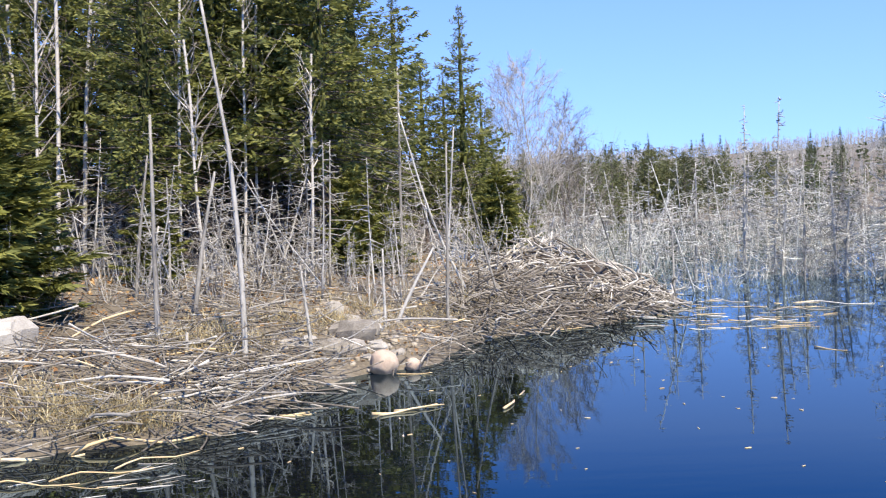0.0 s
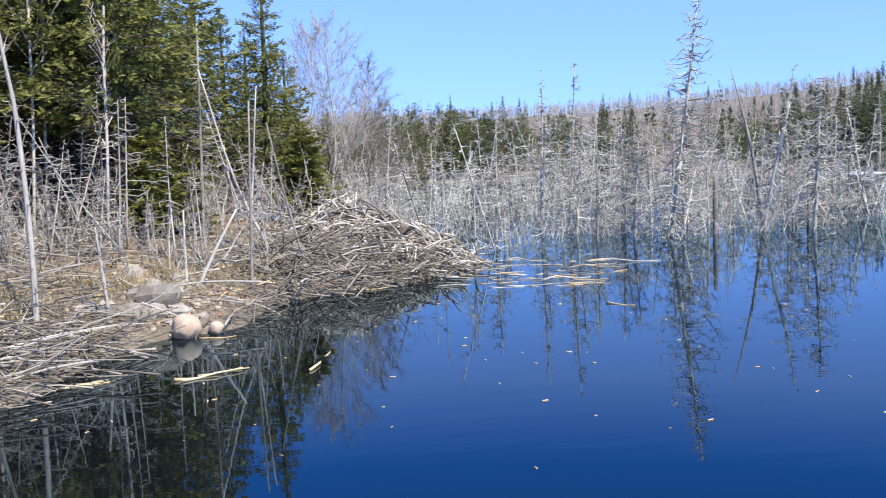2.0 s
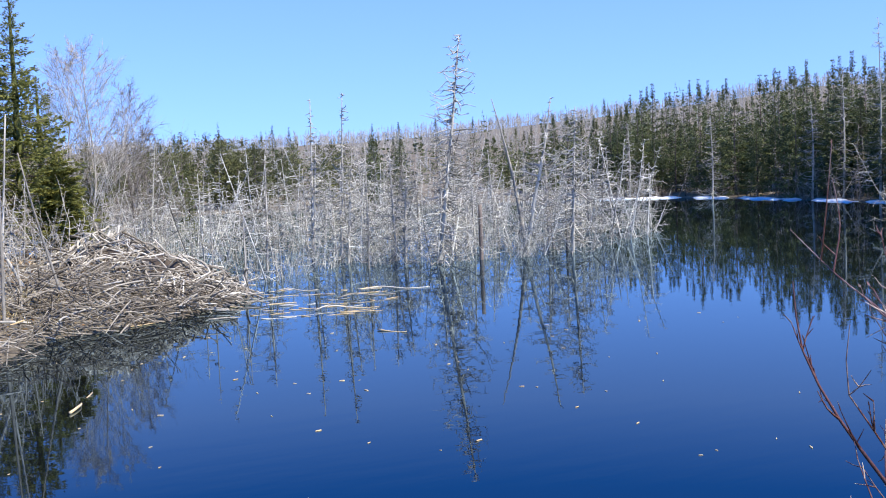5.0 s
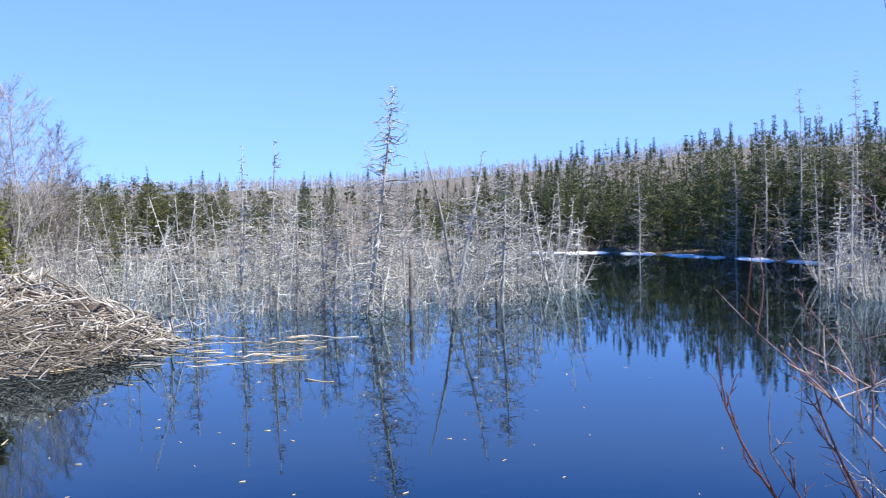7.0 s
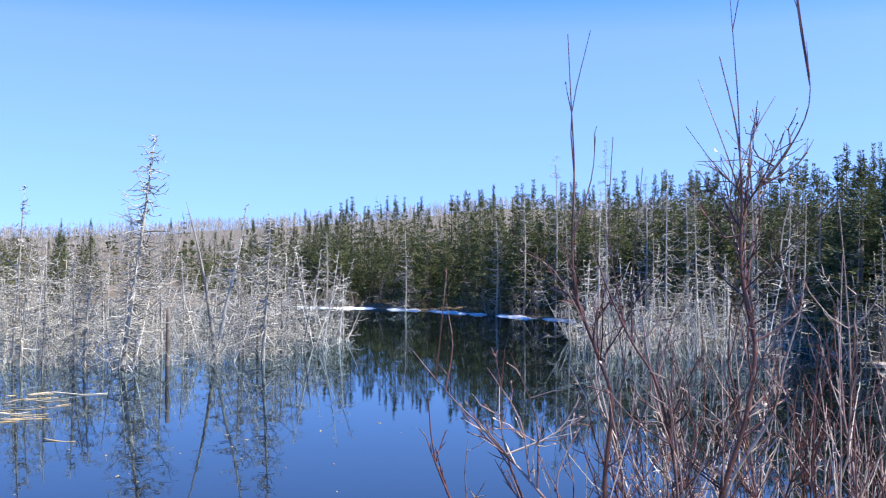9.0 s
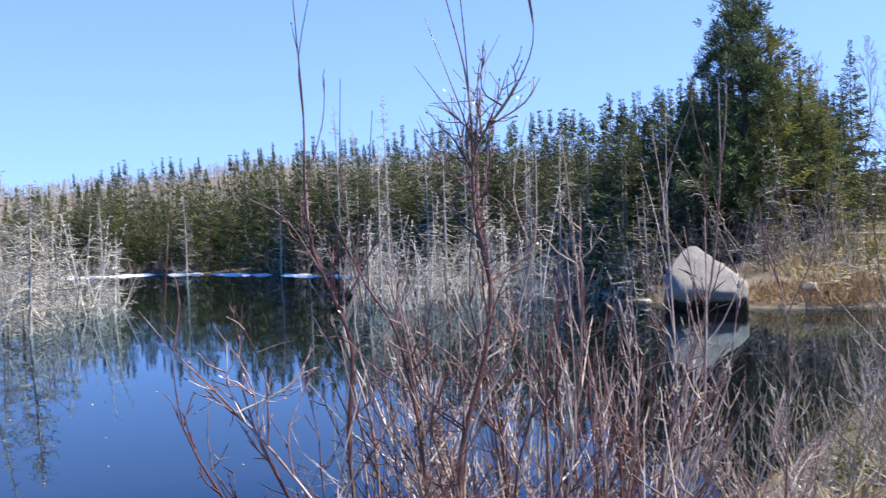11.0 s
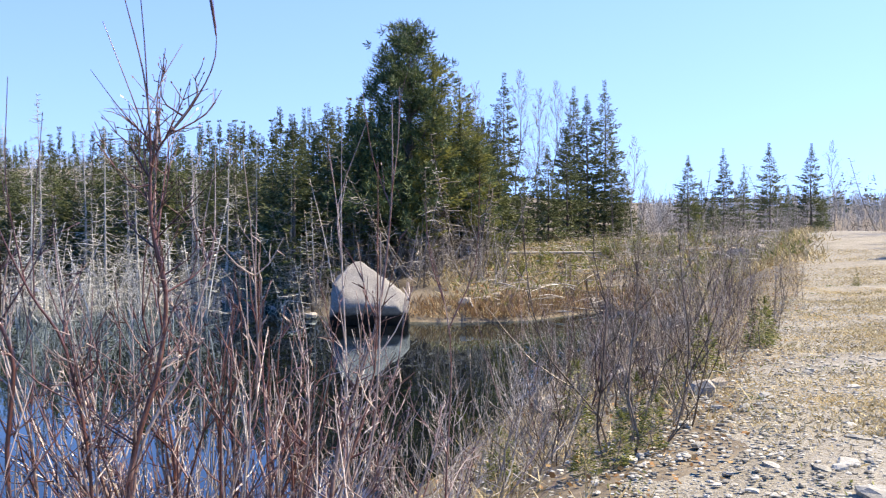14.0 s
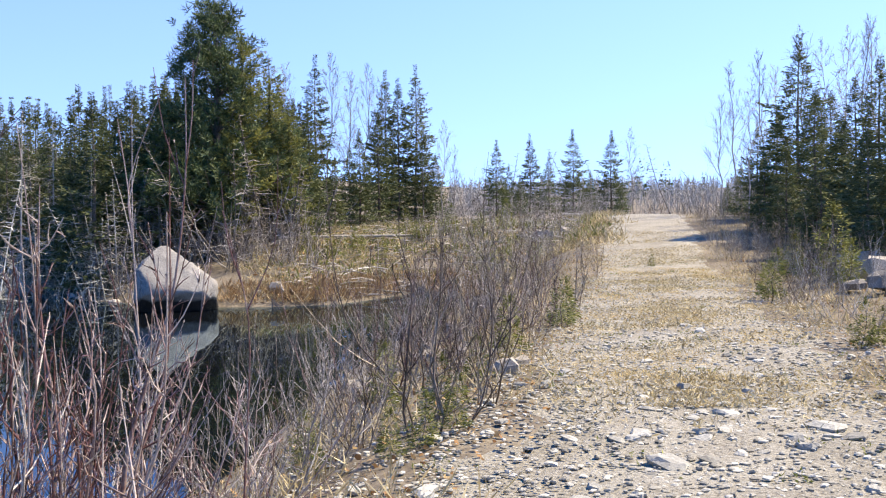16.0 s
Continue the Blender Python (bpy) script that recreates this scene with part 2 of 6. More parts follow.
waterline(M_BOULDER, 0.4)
M_MUD = material("lodge_mud", [(0.25, (0.025, 0.019, 0.013)), (0.5, (0.06, 0.046, 0.034)), (0.8, (0.14, 0.11, 0.08))], rough=0.95, scale=1.5, fine=14.0, bump=0.9)

# ---- mesh tools ----


class Soup:
    """Collects vertices and faces of one mesh."""

    def __init__(self):
        self.v, self.q, self.t, self.n = [], [], [], 0

    def add(self, verts, quads=None, tris=None):
        verts = np.asarray(verts, float).reshape(-1, 3)
        if quads is not None and len(quads):
            self.q.append(np.asarray(quads, int).reshape(-1, 4) + self.n)
        if tris is not None and len(tris):
            self.t.append(np.asarray(tris, int).reshape(-1, 3) + self.n)
        self.v.append(verts)
        self.n += len(verts)

    def tube(self, pts, radii, sides=5, cap=False):
        pts, radii = np.asarray(pts, float), np.asarray(radii, float)
        k = len(pts)
        d = np.gradient(pts, axis=0)
        d /= np.linalg.norm(d, axis=1)[:, None] + 1e-9
        up = np.array((0.31, 0.17, 0.93)) if abs(d[:, 2]).mean() < 0.8 else np.array((0.93, 0.31, 0.17))
        s = np.cross(d, up)
        s /= np.linalg.norm(s, axis=1)[:, None] + 1e-9
        u = np.cross(s, d)
        ang = np.arange(sides) * 2 * math.pi / sides
        ring = s[:, None] * np.cos(ang)[None, :, None] + u[:, None] * np.sin(ang)[None, :, None]
        v = (pts[:, None] + ring * radii[:, None, None]).reshape(-1, 3)
        i, j = np.arange(k - 1)[:, None] * sides, np.arange(sides)[None, :]
        jn = (j + 1) % sides
        q = np.stack([i + j, i + jn, i + sides + jn, i + sides + j], -1).reshape(-1, 4)
        t = []
        if cap:
            b = (k - 1) * sides
            t = [(0, a + 1, a) for a in range(1, sides - 1)] + [(b, b + a, b + a + 1) for a in range(1, sides - 1)]
        self.add(v, q, t)

    def kites(self, root, way, length, width, rng):
        """Small pointed blades: one quad each."""
        way = way / (np.linalg.norm(way, axis=1)[:, None] + 1e-9)
        side = np.cross(way, rng.normal(size=way.shape))
        side /= np.linalg.norm(side, axis=1)[:, None] + 1e-9
        mid = root + way * (length * 0.45)[:, None]
        v = np.stack([root, mid - side * width[:, None] / 2, root + way * length[:, None], mid + side * width[:, None] / 2], 1)
        self.add(v.reshape(-1, 3), np.arange(4 * len(root)).reshape(-1, 4))

    def arrays(self):
        v = np.concatenate(self.v) if self.v else np.zeros((0, 3))
        q = np.concatenate(self.q) if self.q else np.zeros((0, 4), int)
        t = np.concatenate(self.t) if self.t else np.zeros((0, 3), int)
        return v, q, t

    def mesh(self, name, mat, smooth=True):
        v, q, t = self.arrays()
        me = bpy.data.meshes.new(name)
        me.vertices.add(len(v))
        me.vertices.foreach_set("co", v.ravel())
        me.loops.add(q.size + t.size)
        me.loops.foreach_set("vertex_index", np.concatenate([q.ravel(), t.ravel()]).astype(np.int32))
        me.polygons.add(len(q) + len(t))
        start = np.concatenate([np.arange(len(q)) * 4, q.size + np.arange(len(t)) * 3]).astype(np.int32)
        me.polygons.foreach_set("loop_start", start)
        me.polygons.foreach_set("use_smooth", np.full(len(q) + len(t), smooth))
        me.update(calc_edges=True)
        me.validate()
        me.materials.append(mat)
        return me

    def scatter(self, arrs, places, turns, scales, tilts=None):
        """Joins copies of (v, q, t) at the places."""
        v, q, t = arrs
        for i, (p, a, s) in enumerate(zip(places, turns, scales)):
            c, n = math.cos(a), math.sin(a)
            w = v * s
            if tilts is not None:
                w = w.copy()
                w[:, 0] += w[:, 2] * tilts[i][0]
                w[:, 1] += w[:, 2] * tilts[i][1]
            w = np.stack([w[:, 0] * c - w[:, 1] * n, w[:, 0] * n + w[:, 1] * c, w[:, 2]], 1) + np.asarray(p)
            self.add(w, q, t)


def seat(at):
    """Sets what stands near the western bank a little further west, where its shore lies."""
    x, y, z = at
    d, a = math.hypot(x, y), math.degrees(math.atan2(x, y))
    w = max(0.0, min(1.0, (52 - a) / 20)) * max(0.0, 1 - d / 90) * (d > 6)
    return x - 0.33 * w, y + 0.34 * w, z


def thing(name, at, label, category, group="", turn=0.0, size=1.0, kind=""):
    e = new(name)
    e.empty_display_size = 0.2
    e.location, e.rotation_euler, e.scale = seat(at), (0, 0, turn), (size, size, size)
    return tagged(e, label, category, group, kind)


def part(name, mesh, parent, label="", at=(0, 0, 0), rot=(0, 0, 0), scl=(1, 1, 1), kind=""):
    ob = new(name, mesh)
    ob.parent = parent
    ob.location, ob.rotation_euler, ob.scale = at, rot, scl
    return tagged(ob, label, kind=kind)


def solo(name, mesh, at, label, category, group="", rot=(0, 0, 0), scl=(1, 1, 1), kind=""):
    ob = new(name, mesh)
    ob.location, ob.rotation_euler, ob.scale = seat(at), rot, scl
    return tagged(ob, label, category, group, kind)


def polar(a, d):
    """x, y at a bearing (degrees clockwise from +y) and a distance."""
    return d * math.sin(radians(a)), d * math.cos(radians(a))


# ---- lie of the land ----
SHORE = np.array([
    (-22, 9), (-14, 11.5), (-9, 12.6), (-5.6, 13.1), (-3.2, 13.9), (-2.7, 16.4), (-1.8, 18.1), (-0.5, 18.7), (0.2, 21.8), (1.5, 22.3),
    (2.8, 23.1), (4.3, 24.4), (5.6, 27.6), (5.0, 31), (2.5, 37), (0, 46), (-1, 60), (4, 76), (14, 86), (30, 84), (42, 74), (49, 67),
    (49, 58), (47, 46), (43, 33), (38, 22.6), (33.8, 18.6), (31.5, 14.2), (31.8, 11.4), (33, 9.4), (37.5, 7.9), (36, 5.8), (28, 5.0), (22, 5.4),
    (17, 5.0), (12, 4.6), (8, 4.4), (0, 4.3), (-10, 4.2), (-22, 4.5)])


def shore_distance(x, y):
    """Metres to the water's edge, negative in the pond."""
    p = np.stack([x, y], -1)
    best = np.full(x.shape, 1e18)
    inside = np.zeros(x.shape, bool)
    for a, b in zip(SHORE, np.roll(SHORE, -1, 0)):
        e = b - a
        w = p - a
        s = np.clip((w @ e) / (e @ e), 0, 1)
        best = np.minimum(best, ((w - s[..., None] * e) ** 2).sum(-1))
        cross = (a[1] > p[..., 1]) != (b[1] > p[..., 1])
        inside ^= cross & (p[..., 0] < (b[0] - a[0]) * (p[..., 1] - a[1]) / (b[1] - a[1] + 1e-12) + a[0])
    d = np.sqrt(best)
    return np.where(inside, -d, d)


def ease(lo, hi, v):
    s = np.clip((v - lo) / (hi - lo), 0, 1)
    return s * s * (3 - 2 * s)


def rough_field(x, y, size, seed):
    """Smooth noise in -1..1 from a few turned waves."""
    r = np.random.default_rng(seed)
    z = np.zeros(np.shape(x))
    for i in range(7):
        a, f, ph = r.uniform(0, 6.3), r.uniform(0.6, 1.9) * 2 * math.pi / size, r.uniform(0, 6.3)
        z = z + np.sin((np.cos(a) * x + np.sin(a) * y) * f + ph)
    return z / 4


HILL_A = [-180, -60, -20, 0, 8, 15, 22, 30, 36, 41, 55, 70, 84, 92, 110, 180]
HILL_Z = [8, 14, 14, 12, 11, 11, 12.5, 15.8, 18.8, 22.5, 22.5, 14, 8, 6.5, 6, 8]


def road_level(x):
    return 1.4 + 1.3 * ease(24, 46, x) - 1.6 * ease(50, 130, x)


def terrain(x, y):
    x, y = np.asarray(x, float), np.asarray(y, float)
    sd = shore_distance(x, y)
    out = np.clip(sd, 0, None)
    r, a = np.hypot(x, y), np.degrees(np.arctan2(x, y))
    low = np.maximum(ease(34, 44, y), ease(33, 38, x) * ease(15, 22, y))      # the far shores lie low
    bank = (1.3 - 1.0 * low) * (1 - np.exp(-out / 3.5)) + 0.02 * np.clip(out, 0, 40)
    clearing = 2.5 * (1 - np.exp(-out / 7.0))
    east = ease(26, 33, x) * (1 - ease(13, 21, y))
    z = bank * (1 - east) + clearing * east
    z = z + 0.16 * rough_field(x, y, 3.5, 3) * ease(0.3, 3, out) + 0.05 * rough_field(x, y, 0.9, 4) * ease(0.1, 1.0, out)
    z = z + np.interp(a, HILL_A, HILL_Z) * ease(95, 370, r) + 0.9 * rough_field(x, y, 60, 5) * ease(90, 200, r)
    z = np.where(sd < 0, np.maximum(sd * 0.4, -1.8) - 0.02, z + 0.03)
    level = road_level(x) + 0.03 * rough_field(x, y, 4.0, 6)
    north = ease(0.9, 4.1, y)
    south = ease(3.2, 9.0, -y)
    flat = np.where(y > -0.8, 1 - north, 1 - south) * (1 - ease(80, 150, r))
    hump = 0.5 * south * (1 - ease(60, 90, r))
    return np.where((sd < 0), z, z * (1 - flat) + level * flat + hump)


class Lookup:
    """A field sampled once over the near land and read back between its samples."""

    def __init__(self, field):
        self.field = field
        gx, gy = np.meshgrid(np.arange(-30, 75, 0.25), np.arange(-15, 100, 0.25), indexing="ij")
        self.table = field(gx, gy)

    def __call__(self, x, y):
        u, v = (x + 30) * 4, (y + 15) * 4
        i, j = int(u), int(v)
        if u < 0 or v < 0 or i >= self.table.shape[0] - 1 or j >= self.table.shape[1] - 1:
            return float(self.field(np.array([x]), np.array([y]))[0])
        u, v, t = u - i, v - j, self.table
        return float((t[i, j] * (1 - u) + t[i + 1, j] * u) * (1 - v) + (t[i, j + 1] * (1 - u) + t[i + 1, j + 1] * u) * v)


gz = Lookup(terrain)                    # height of the ground
offshore = Lookup(shore_distance)       # metres to the water's edge


def on_ground(ps, lift=0.0):
    p = np.array(ps)
    return np.column_stack([p, terrain(p[:, 0], p[:, 1]) + lift])


def axis(lo, hi, step, far):
    inner = np.arange(lo, hi + step, step)
    outer = step * 1.22 ** np.arange(1, 60)
    outer = np.cumsum(outer)
    outer = outer[outer < far]
    return np.concatenate([lo - outer[::-1], inner, hi + outer])


def grid_mesh(name, xs, ys, height, mat):
    gx, gy = np.meshgrid(xs, ys, indexing="ij")
    gzv = height(gx, gy)
    s = Soup()
    n, m = gx.shape
    i, j = np.arange(n - 1)[:, None] * m, np.arange(m - 1)[None, :]
    s.add(np.stack([gx, gy, gzv], -1).reshape(-1, 3), np.stack([i + j, i + m + j, i + m + j + 1, i + j + 1], -1).reshape(-1, 4))
    return s.mesh(name, mat, True)


solo("ground", grid_mesh("ground", axis(-24, 56, 0.45, 3600), axis(-12, 40, 0.45, 3600), terrain, M_GROUND), (0, 0, 0),
     "leaf-strewn brown forest floor with dry grass round a pond", "ground", kind="structure")
solo("road", grid_mesh("road", np.arange(-12, 62, 0.3), np.linspace(-2.55, 1.4, 32),
                       lambda x, y: terrain(x, y) + 0.03 * (1 - (np.abs(y + 0.57 + 0.25 * rough_field(x, y, 3.0, 9)) / 1.45) ** 4) + 0.012 * rough_field(x, y, 0.8, 8), M_GRAVEL), (0, 0, 0),
     "pale gravel forest road with dry grass and stones", "road", kind="structure")
s = Soup()
s.add([(-30, 2, 0), (60, 2, 0), (60, 95, 0), (-30, 95, 0)], [(0, 1, 2, 3)])
solo("water", s.mesh("water", M_WATER), (0, 0, 0), "still dark pond water mirroring the blue sky and trees", "water", kind="structure")

# ---- plants ----


def curve_pts(a, b, n, rng, wobble=0.03):
    a, b = np.asarray(a, float), np.asarray(b, float)
    s = np.linspace(0, 1, n)[:, None]
    p = a * (1 - s) + b * s
    w = rng.normal(size=(n, 3)) * wobble * np.linalg.norm(b - a)
    w[0] = w[-1] = 0
    return p + w


def smooth_path(pts, per=3):
    """Rounds a polyline (Catmull-Rom)."""
    p = np.asarray(pts, float)
    q = np.vstack([2 * p[0] - p[1], p, 2 * p[-1] - p[-2]])
    out = []
    for i in range(1, len(q) - 2):
        for s in np.arange(per) / per:
            out.append(0.5 * ((2 * q[i]) + (q[i + 1] - q[i - 1]) * s + (2 * q[i - 1] - 5 * q[i] + 4 * q[i + 1] - q[i + 2]) * s * s + (3 * q[i] - q[i - 1] - 3 * q[i + 1] + q[i + 2]) * s ** 3))
    return np.array(out + [p[-1]])


def conifer(seed, height, radius, clear=0.12, branches=150, fill=60, blade=0.22, width=0.045, taper=0.85, droop=0.25, trunk_r=None, dead_low=0.0, core=0.0, limbs=0.4, spread=0.012, tilt=0.3, ragged=0.0):
    """Trunk and crown meshes' soups of a spruce or fir: whorled branches, each a flat spray of needle blades."""
    rng = np.random.default_rng(seed)
    trunk, crown = Soup(), Soup()
    r0 = trunk_r or height * 0.011 + 0.02
    zs = np.linspace(0, height, 9)
    path = np.stack([rng.normal(0, 0.02, 9).cumsum(), rng.normal(0, 0.02, 9).cumsum(), zs], 1)
    trunk.tube(path, r0 * (1 - zs / height * 0.96), 7)
    t = np.sort(rng.uniform(0, 1, branches) ** 0.85)
    whorl = min(0.42, height / 22)
    t = np.round(t * height / whorl) / (height / whorl) + rng.normal(0, spread, branches)
    swell = 1 + 0.22 * np.sin(np.arange(40) * 2.1 + seed)
    for i, ti in enumerate(np.clip(t, 0, 0.995)):
        zc = clear * height + ti * (1 - clear) * height
        az = i * 2.39996 + rng.normal(0, 0.35)
        full = radius * (1 - ti) ** taper * min(1.0, 0.55 + ti * 3.0)
        L = max(0.06, full * rng.uniform(0.5, 1.2) * swell[int(ti * 30)])
        L = max(0.06, L * (1 + ragged * math.sin(2 * az + 7 * ti + seed) * math.sin(19 * ti + seed) - 0.3 * ragged * rng.uniform()))
        out = np.array((math.cos(az), math.sin(az), 0))
        lat = np.array((-out[1], out[0], 0))
        rise = 0.55 * ti ** 1.5 - droop * (1 - ti)
        n = max(5, int(fill * (0.25 + L / radius) * rng.uniform(0.7, 1.2)))
        s = rng.uniform(0.12, 1, n) ** 0.75
        side = rng.uniform(-1, 1, n)
        wide = (0.36 * L * (1 - s) + 0.05) * np.abs(side) ** 0.7 * np.sign(side)
        bend = rise * s + 0.22 * (s ** 2) * (1 - ti) - 0.05
        base = np.array((np.interp(zc, zs, path[:, 0]), np.interp(zc, zs, path[:, 1]), zc))
        root = base + out * (s * L)[:, None] + lat * wide[:, None] + np.array((0, 0, 1.0)) * (bend * L - 0.25 * np.abs(wide) + rng.normal(0, 0.03, n))[:, None]
        way = out * 0.75 + lat * (np.sign(side) * rng.uniform(0.2, 1.0, n))[:, None] + np.array((0, 0, 1.0)) * rng.normal(rise * 0.6 - 0.05, tilt, n)[:, None]
        size = blade * rng.uniform(0.6, 1.3, n) * (0.28 + 0.72 * min(1, L / radius * 1.7))
        size = np.minimum(size, 0.07 + 0.8 * L)
        crown.kites(root, way, size, size * width / blade * rng.uniform(0.8, 1.5, n), rng)
        tip = base + out * L * 0.9 + np.array((0, 0, (rise + 0.15 * (1 - ti)) * L * 0.9))
        if L > limbs:
            trunk.tube([base, (base + tip) / 2 + (0, 0, -0.04 * L), tip], [0.012 + 0.006 * L, 0.010, 0.004], 3)
    n = 110                                          # the close, upright shoots of the leader
    u = rng.uniform(0, 1, n) ** 0.7
    az = rng.uniform(0, 6.283, n)
    w = np.stack([np.cos(az), np.sin(az), rng.uniform(0.3, 1.3, n)], 1)
    root = np.stack([np.full(n, path[-1, 0]), np.full(n, path[-1, 1]), height * (1 - 0.15 * u)], 1)
    size = (0.03 + 0.11 * radius * u) * rng.uniform(0.6, 1.2, n)
    crown.kites(root, w, size, np.minimum(size * 0.4, width * 0.8), rng)
    if core:                                         # the dense inner boughs, tier over tier
        tiers, seg = max(8, int(height * 1.7)), 14
        verts = []
        for i in range(tiers):
            u = 0.985 * i / (tiers - 1)
            full = radius * (1 - u) ** taper * min(1.0, 0.55 + u * 3.0) * rng.uniform(0.8, 1.12)
            step = height * (1 - clear) / tiers
            zc = (clear + u * (1 - clear) * 0.97) * height
            turn = rng.uniform(0, 6.3)
            for rad, lift in ((core * full * np.where(np.arange(seg) % 2, rng.uniform(0.35, 0.7, seg), rng.uniform(0.7, 1.15, seg)), -0.2 * full), (np.full(seg, 0.66 * core * full), 0.75 * step)):
                ang = turn + np.arange(seg) * 2 * math.pi / seg + rng.normal(0, 0.12, seg)
                verts.append(np.stack([np.cos(ang) * rad, np.sin(ang) * rad, zc + lift + rng.normal(0, 0.06 * step, seg)], -1))
        crown.add(np.array(verts).reshape(-1, 3), [(i * seg + j, i * seg + (j + 1) % seg, (i + 1) * seg + (j + 1) % seg, (i + 1) * seg + j) for i in range(2 * tiers - 1) for j in range(seg)])
    for k in range(int(dead_low)):
        zc = rng.uniform(0.03, clear + 0.12) * height
        az, L = rng.uniform(0, 6.3), rng.uniform(0.4, 1.0) * radius
        e = np.array((math.cos(az) * L, math.sin(az) * L, zc - 0.25 * L))
        trunk.tube([(0, 0, zc), e * (0.5, 0.5, 1) + (0, 0, 0.15 * L), e], [0.014, 0.010, 0.004], 3)
    return trunk, crown


def bare_tree(seed, height, spread=0.35, limbs=16, radius=0.06, fork=0.25, twig=0.008, sub=5, subsub=3, up=0.7):
    """A leafless tree: trunk, limbs and two orders of twigs."""
    rng = np.random.default_rng(seed)
    s = Soup()
    path = curve_pts((0, 0, 0), (rng.normal(0, 0.04) * height, rng.normal(0, 0.04) * height, height), 8, rng, 0.012)
    s.tube(path, radius * (1 - 0.9 * np.linspace(0, 1, 8)), 6)
    for i in range(limbs):
        t = fork + (0.97 - fork) * (i + rng.uniform(0, 1)) / limbs
        p = np.array([np.interp(t, np.linspace(0, 1, 8), path[:, c]) for c in range(3)])
        az = i * 2.4 + rng.normal(0, 0.5)
        L = height * spread * (1.05 - t) * rng.uniform(0.7, 1.3) + 0.1 * height * spread
        d = np.array((math.cos(az), math.sin(az), up * rng.uniform(0.6, 1.6)))
        d /= np.linalg.norm(d)
        e = p + d * L + (0, 0, 0.12 * L)
        limb = curve_pts(p, e, 4, rng, 0.04)
        s.tube(limb, np.linspace(radius * 0.38 * (1.1 - t), twig, 4), 4)
        for j in range(sub):
            u = rng.uniform(0.25, 1)
            q = limb[0] * (1 - u) + limb[-1] * u
            w = d + rng.normal(0, 0.55, 3) + (0, 0, 0.25)
            w /= np.linalg.norm(w)
            l2 = L * rng.uniform(0.25, 0.55)
            s.tube([q, q + w * l2 * 0.55 + rng.normal(0, 0.03, 3), q + w * l2], [twig * 1.2, twig, twig * 0.5], 3)
            for k in range(subsub):
                v = rng.uniform(0.3, 1)
                w2 = w + rng.normal(0, 0.5, 3)
                w2 /= np.linalg.norm(w2)
                s.tube([q + w * l2 * v, q + w * l2 * v + w2 * l2 * rng.uniform(0.3, 0.6)], [twig * 0.8, twig * 0.4], 3)
    return s


def snag_parts(seed, path, r0, twigs=60, reach=0.9, low=0.1, top_r=0.25, hang=0.3, sides=7, twig=0.009):
    """A dead standing trunk along the path, and its thin broken branches."""
    rng = np.random.default_rng(seed)
    s, w = Soup(), Soup()
    p = smooth_path(path, 3)
    k = len(p)
    s.tube(p, r0 * (1 - (1 - top_r) * np.linspace(0, 1, k)), sides, True)
    h = p[-1][2] - p[0][2]
    for i in range(twigs):
        t = low + (1 - low) * rng.uniform(0, 1)
        q = np.array([np.interp(t, np.linspace(0, 1, k), p[:, c]) for c in range(3)])
        az = i * 2.4 + rng.normal(0, 0.4)
        L = reach * (1.05 - t) ** 0.7 * rng.uniform(0.25, 1.0)
        d = np.array((math.cos(az), math.sin(az), 0))
        a = q + d * L * 0.5 + (0, 0, L * rng.uniform(-0.38, 0.12))
        e = q + d * L + (0, 0, -hang * L * rng.uniform(-1.0, 1.1))
        w.tube([q, a, e], [twig * 1.3, twig, twig * 0.5], 3)
        for j in range(3 if L > 0.8 else 2 if L > 0.35 else 1):
            u = rng.uniform(0.4, 0.95)
            f = (a * (1 - u) + e * u)
            g = f + d * L * 0.2 + rng.normal(0, 0.16, 3) * L
            w.tube([f, g], [twig * 0.7, twig * 0.35], 3)
    return s, w


def snag(*shape):
    """The same as one soup."""
    s, w = snag_parts(*shape)
    if w.n:
        s.add(*w.arrays())
    return s


def dead_tree(soups, mat, at, label, group, rot=(0, 0, 0), size=1.0):
    """A standing dead tree with its trunk and its branches; soups may be ready meshes."""
    t = thing("dead_tree", at, label, "dead tree", group, rot[2], size)
    for name, q in zip(("trunk", "crown"), soups):
        if not isinstance(q, Soup):
            part(name, q, t, kind="stuff" if name == "crown" else "")
        elif q.n:
            part(name, q.mesh(name, mat), t, kind="stuff" if name == "crown" else "")
    return t


def sapling(seed, height, twigs=16, r0=0.018, reach=0.5, hang=0.2):
    rng = np.random.default_rng(seed)
    top = (rng.normal(0, 0.14) * height, rng.normal(0, 0.14) * height, height)
    return snag(seed + 500, [(0, 0, 0), (top[0] * 0.4, top[1] * 0.6, height * 0.5), top], r0, twigs, reach, 0.08, 0.3, hang, 4, 0.0105)


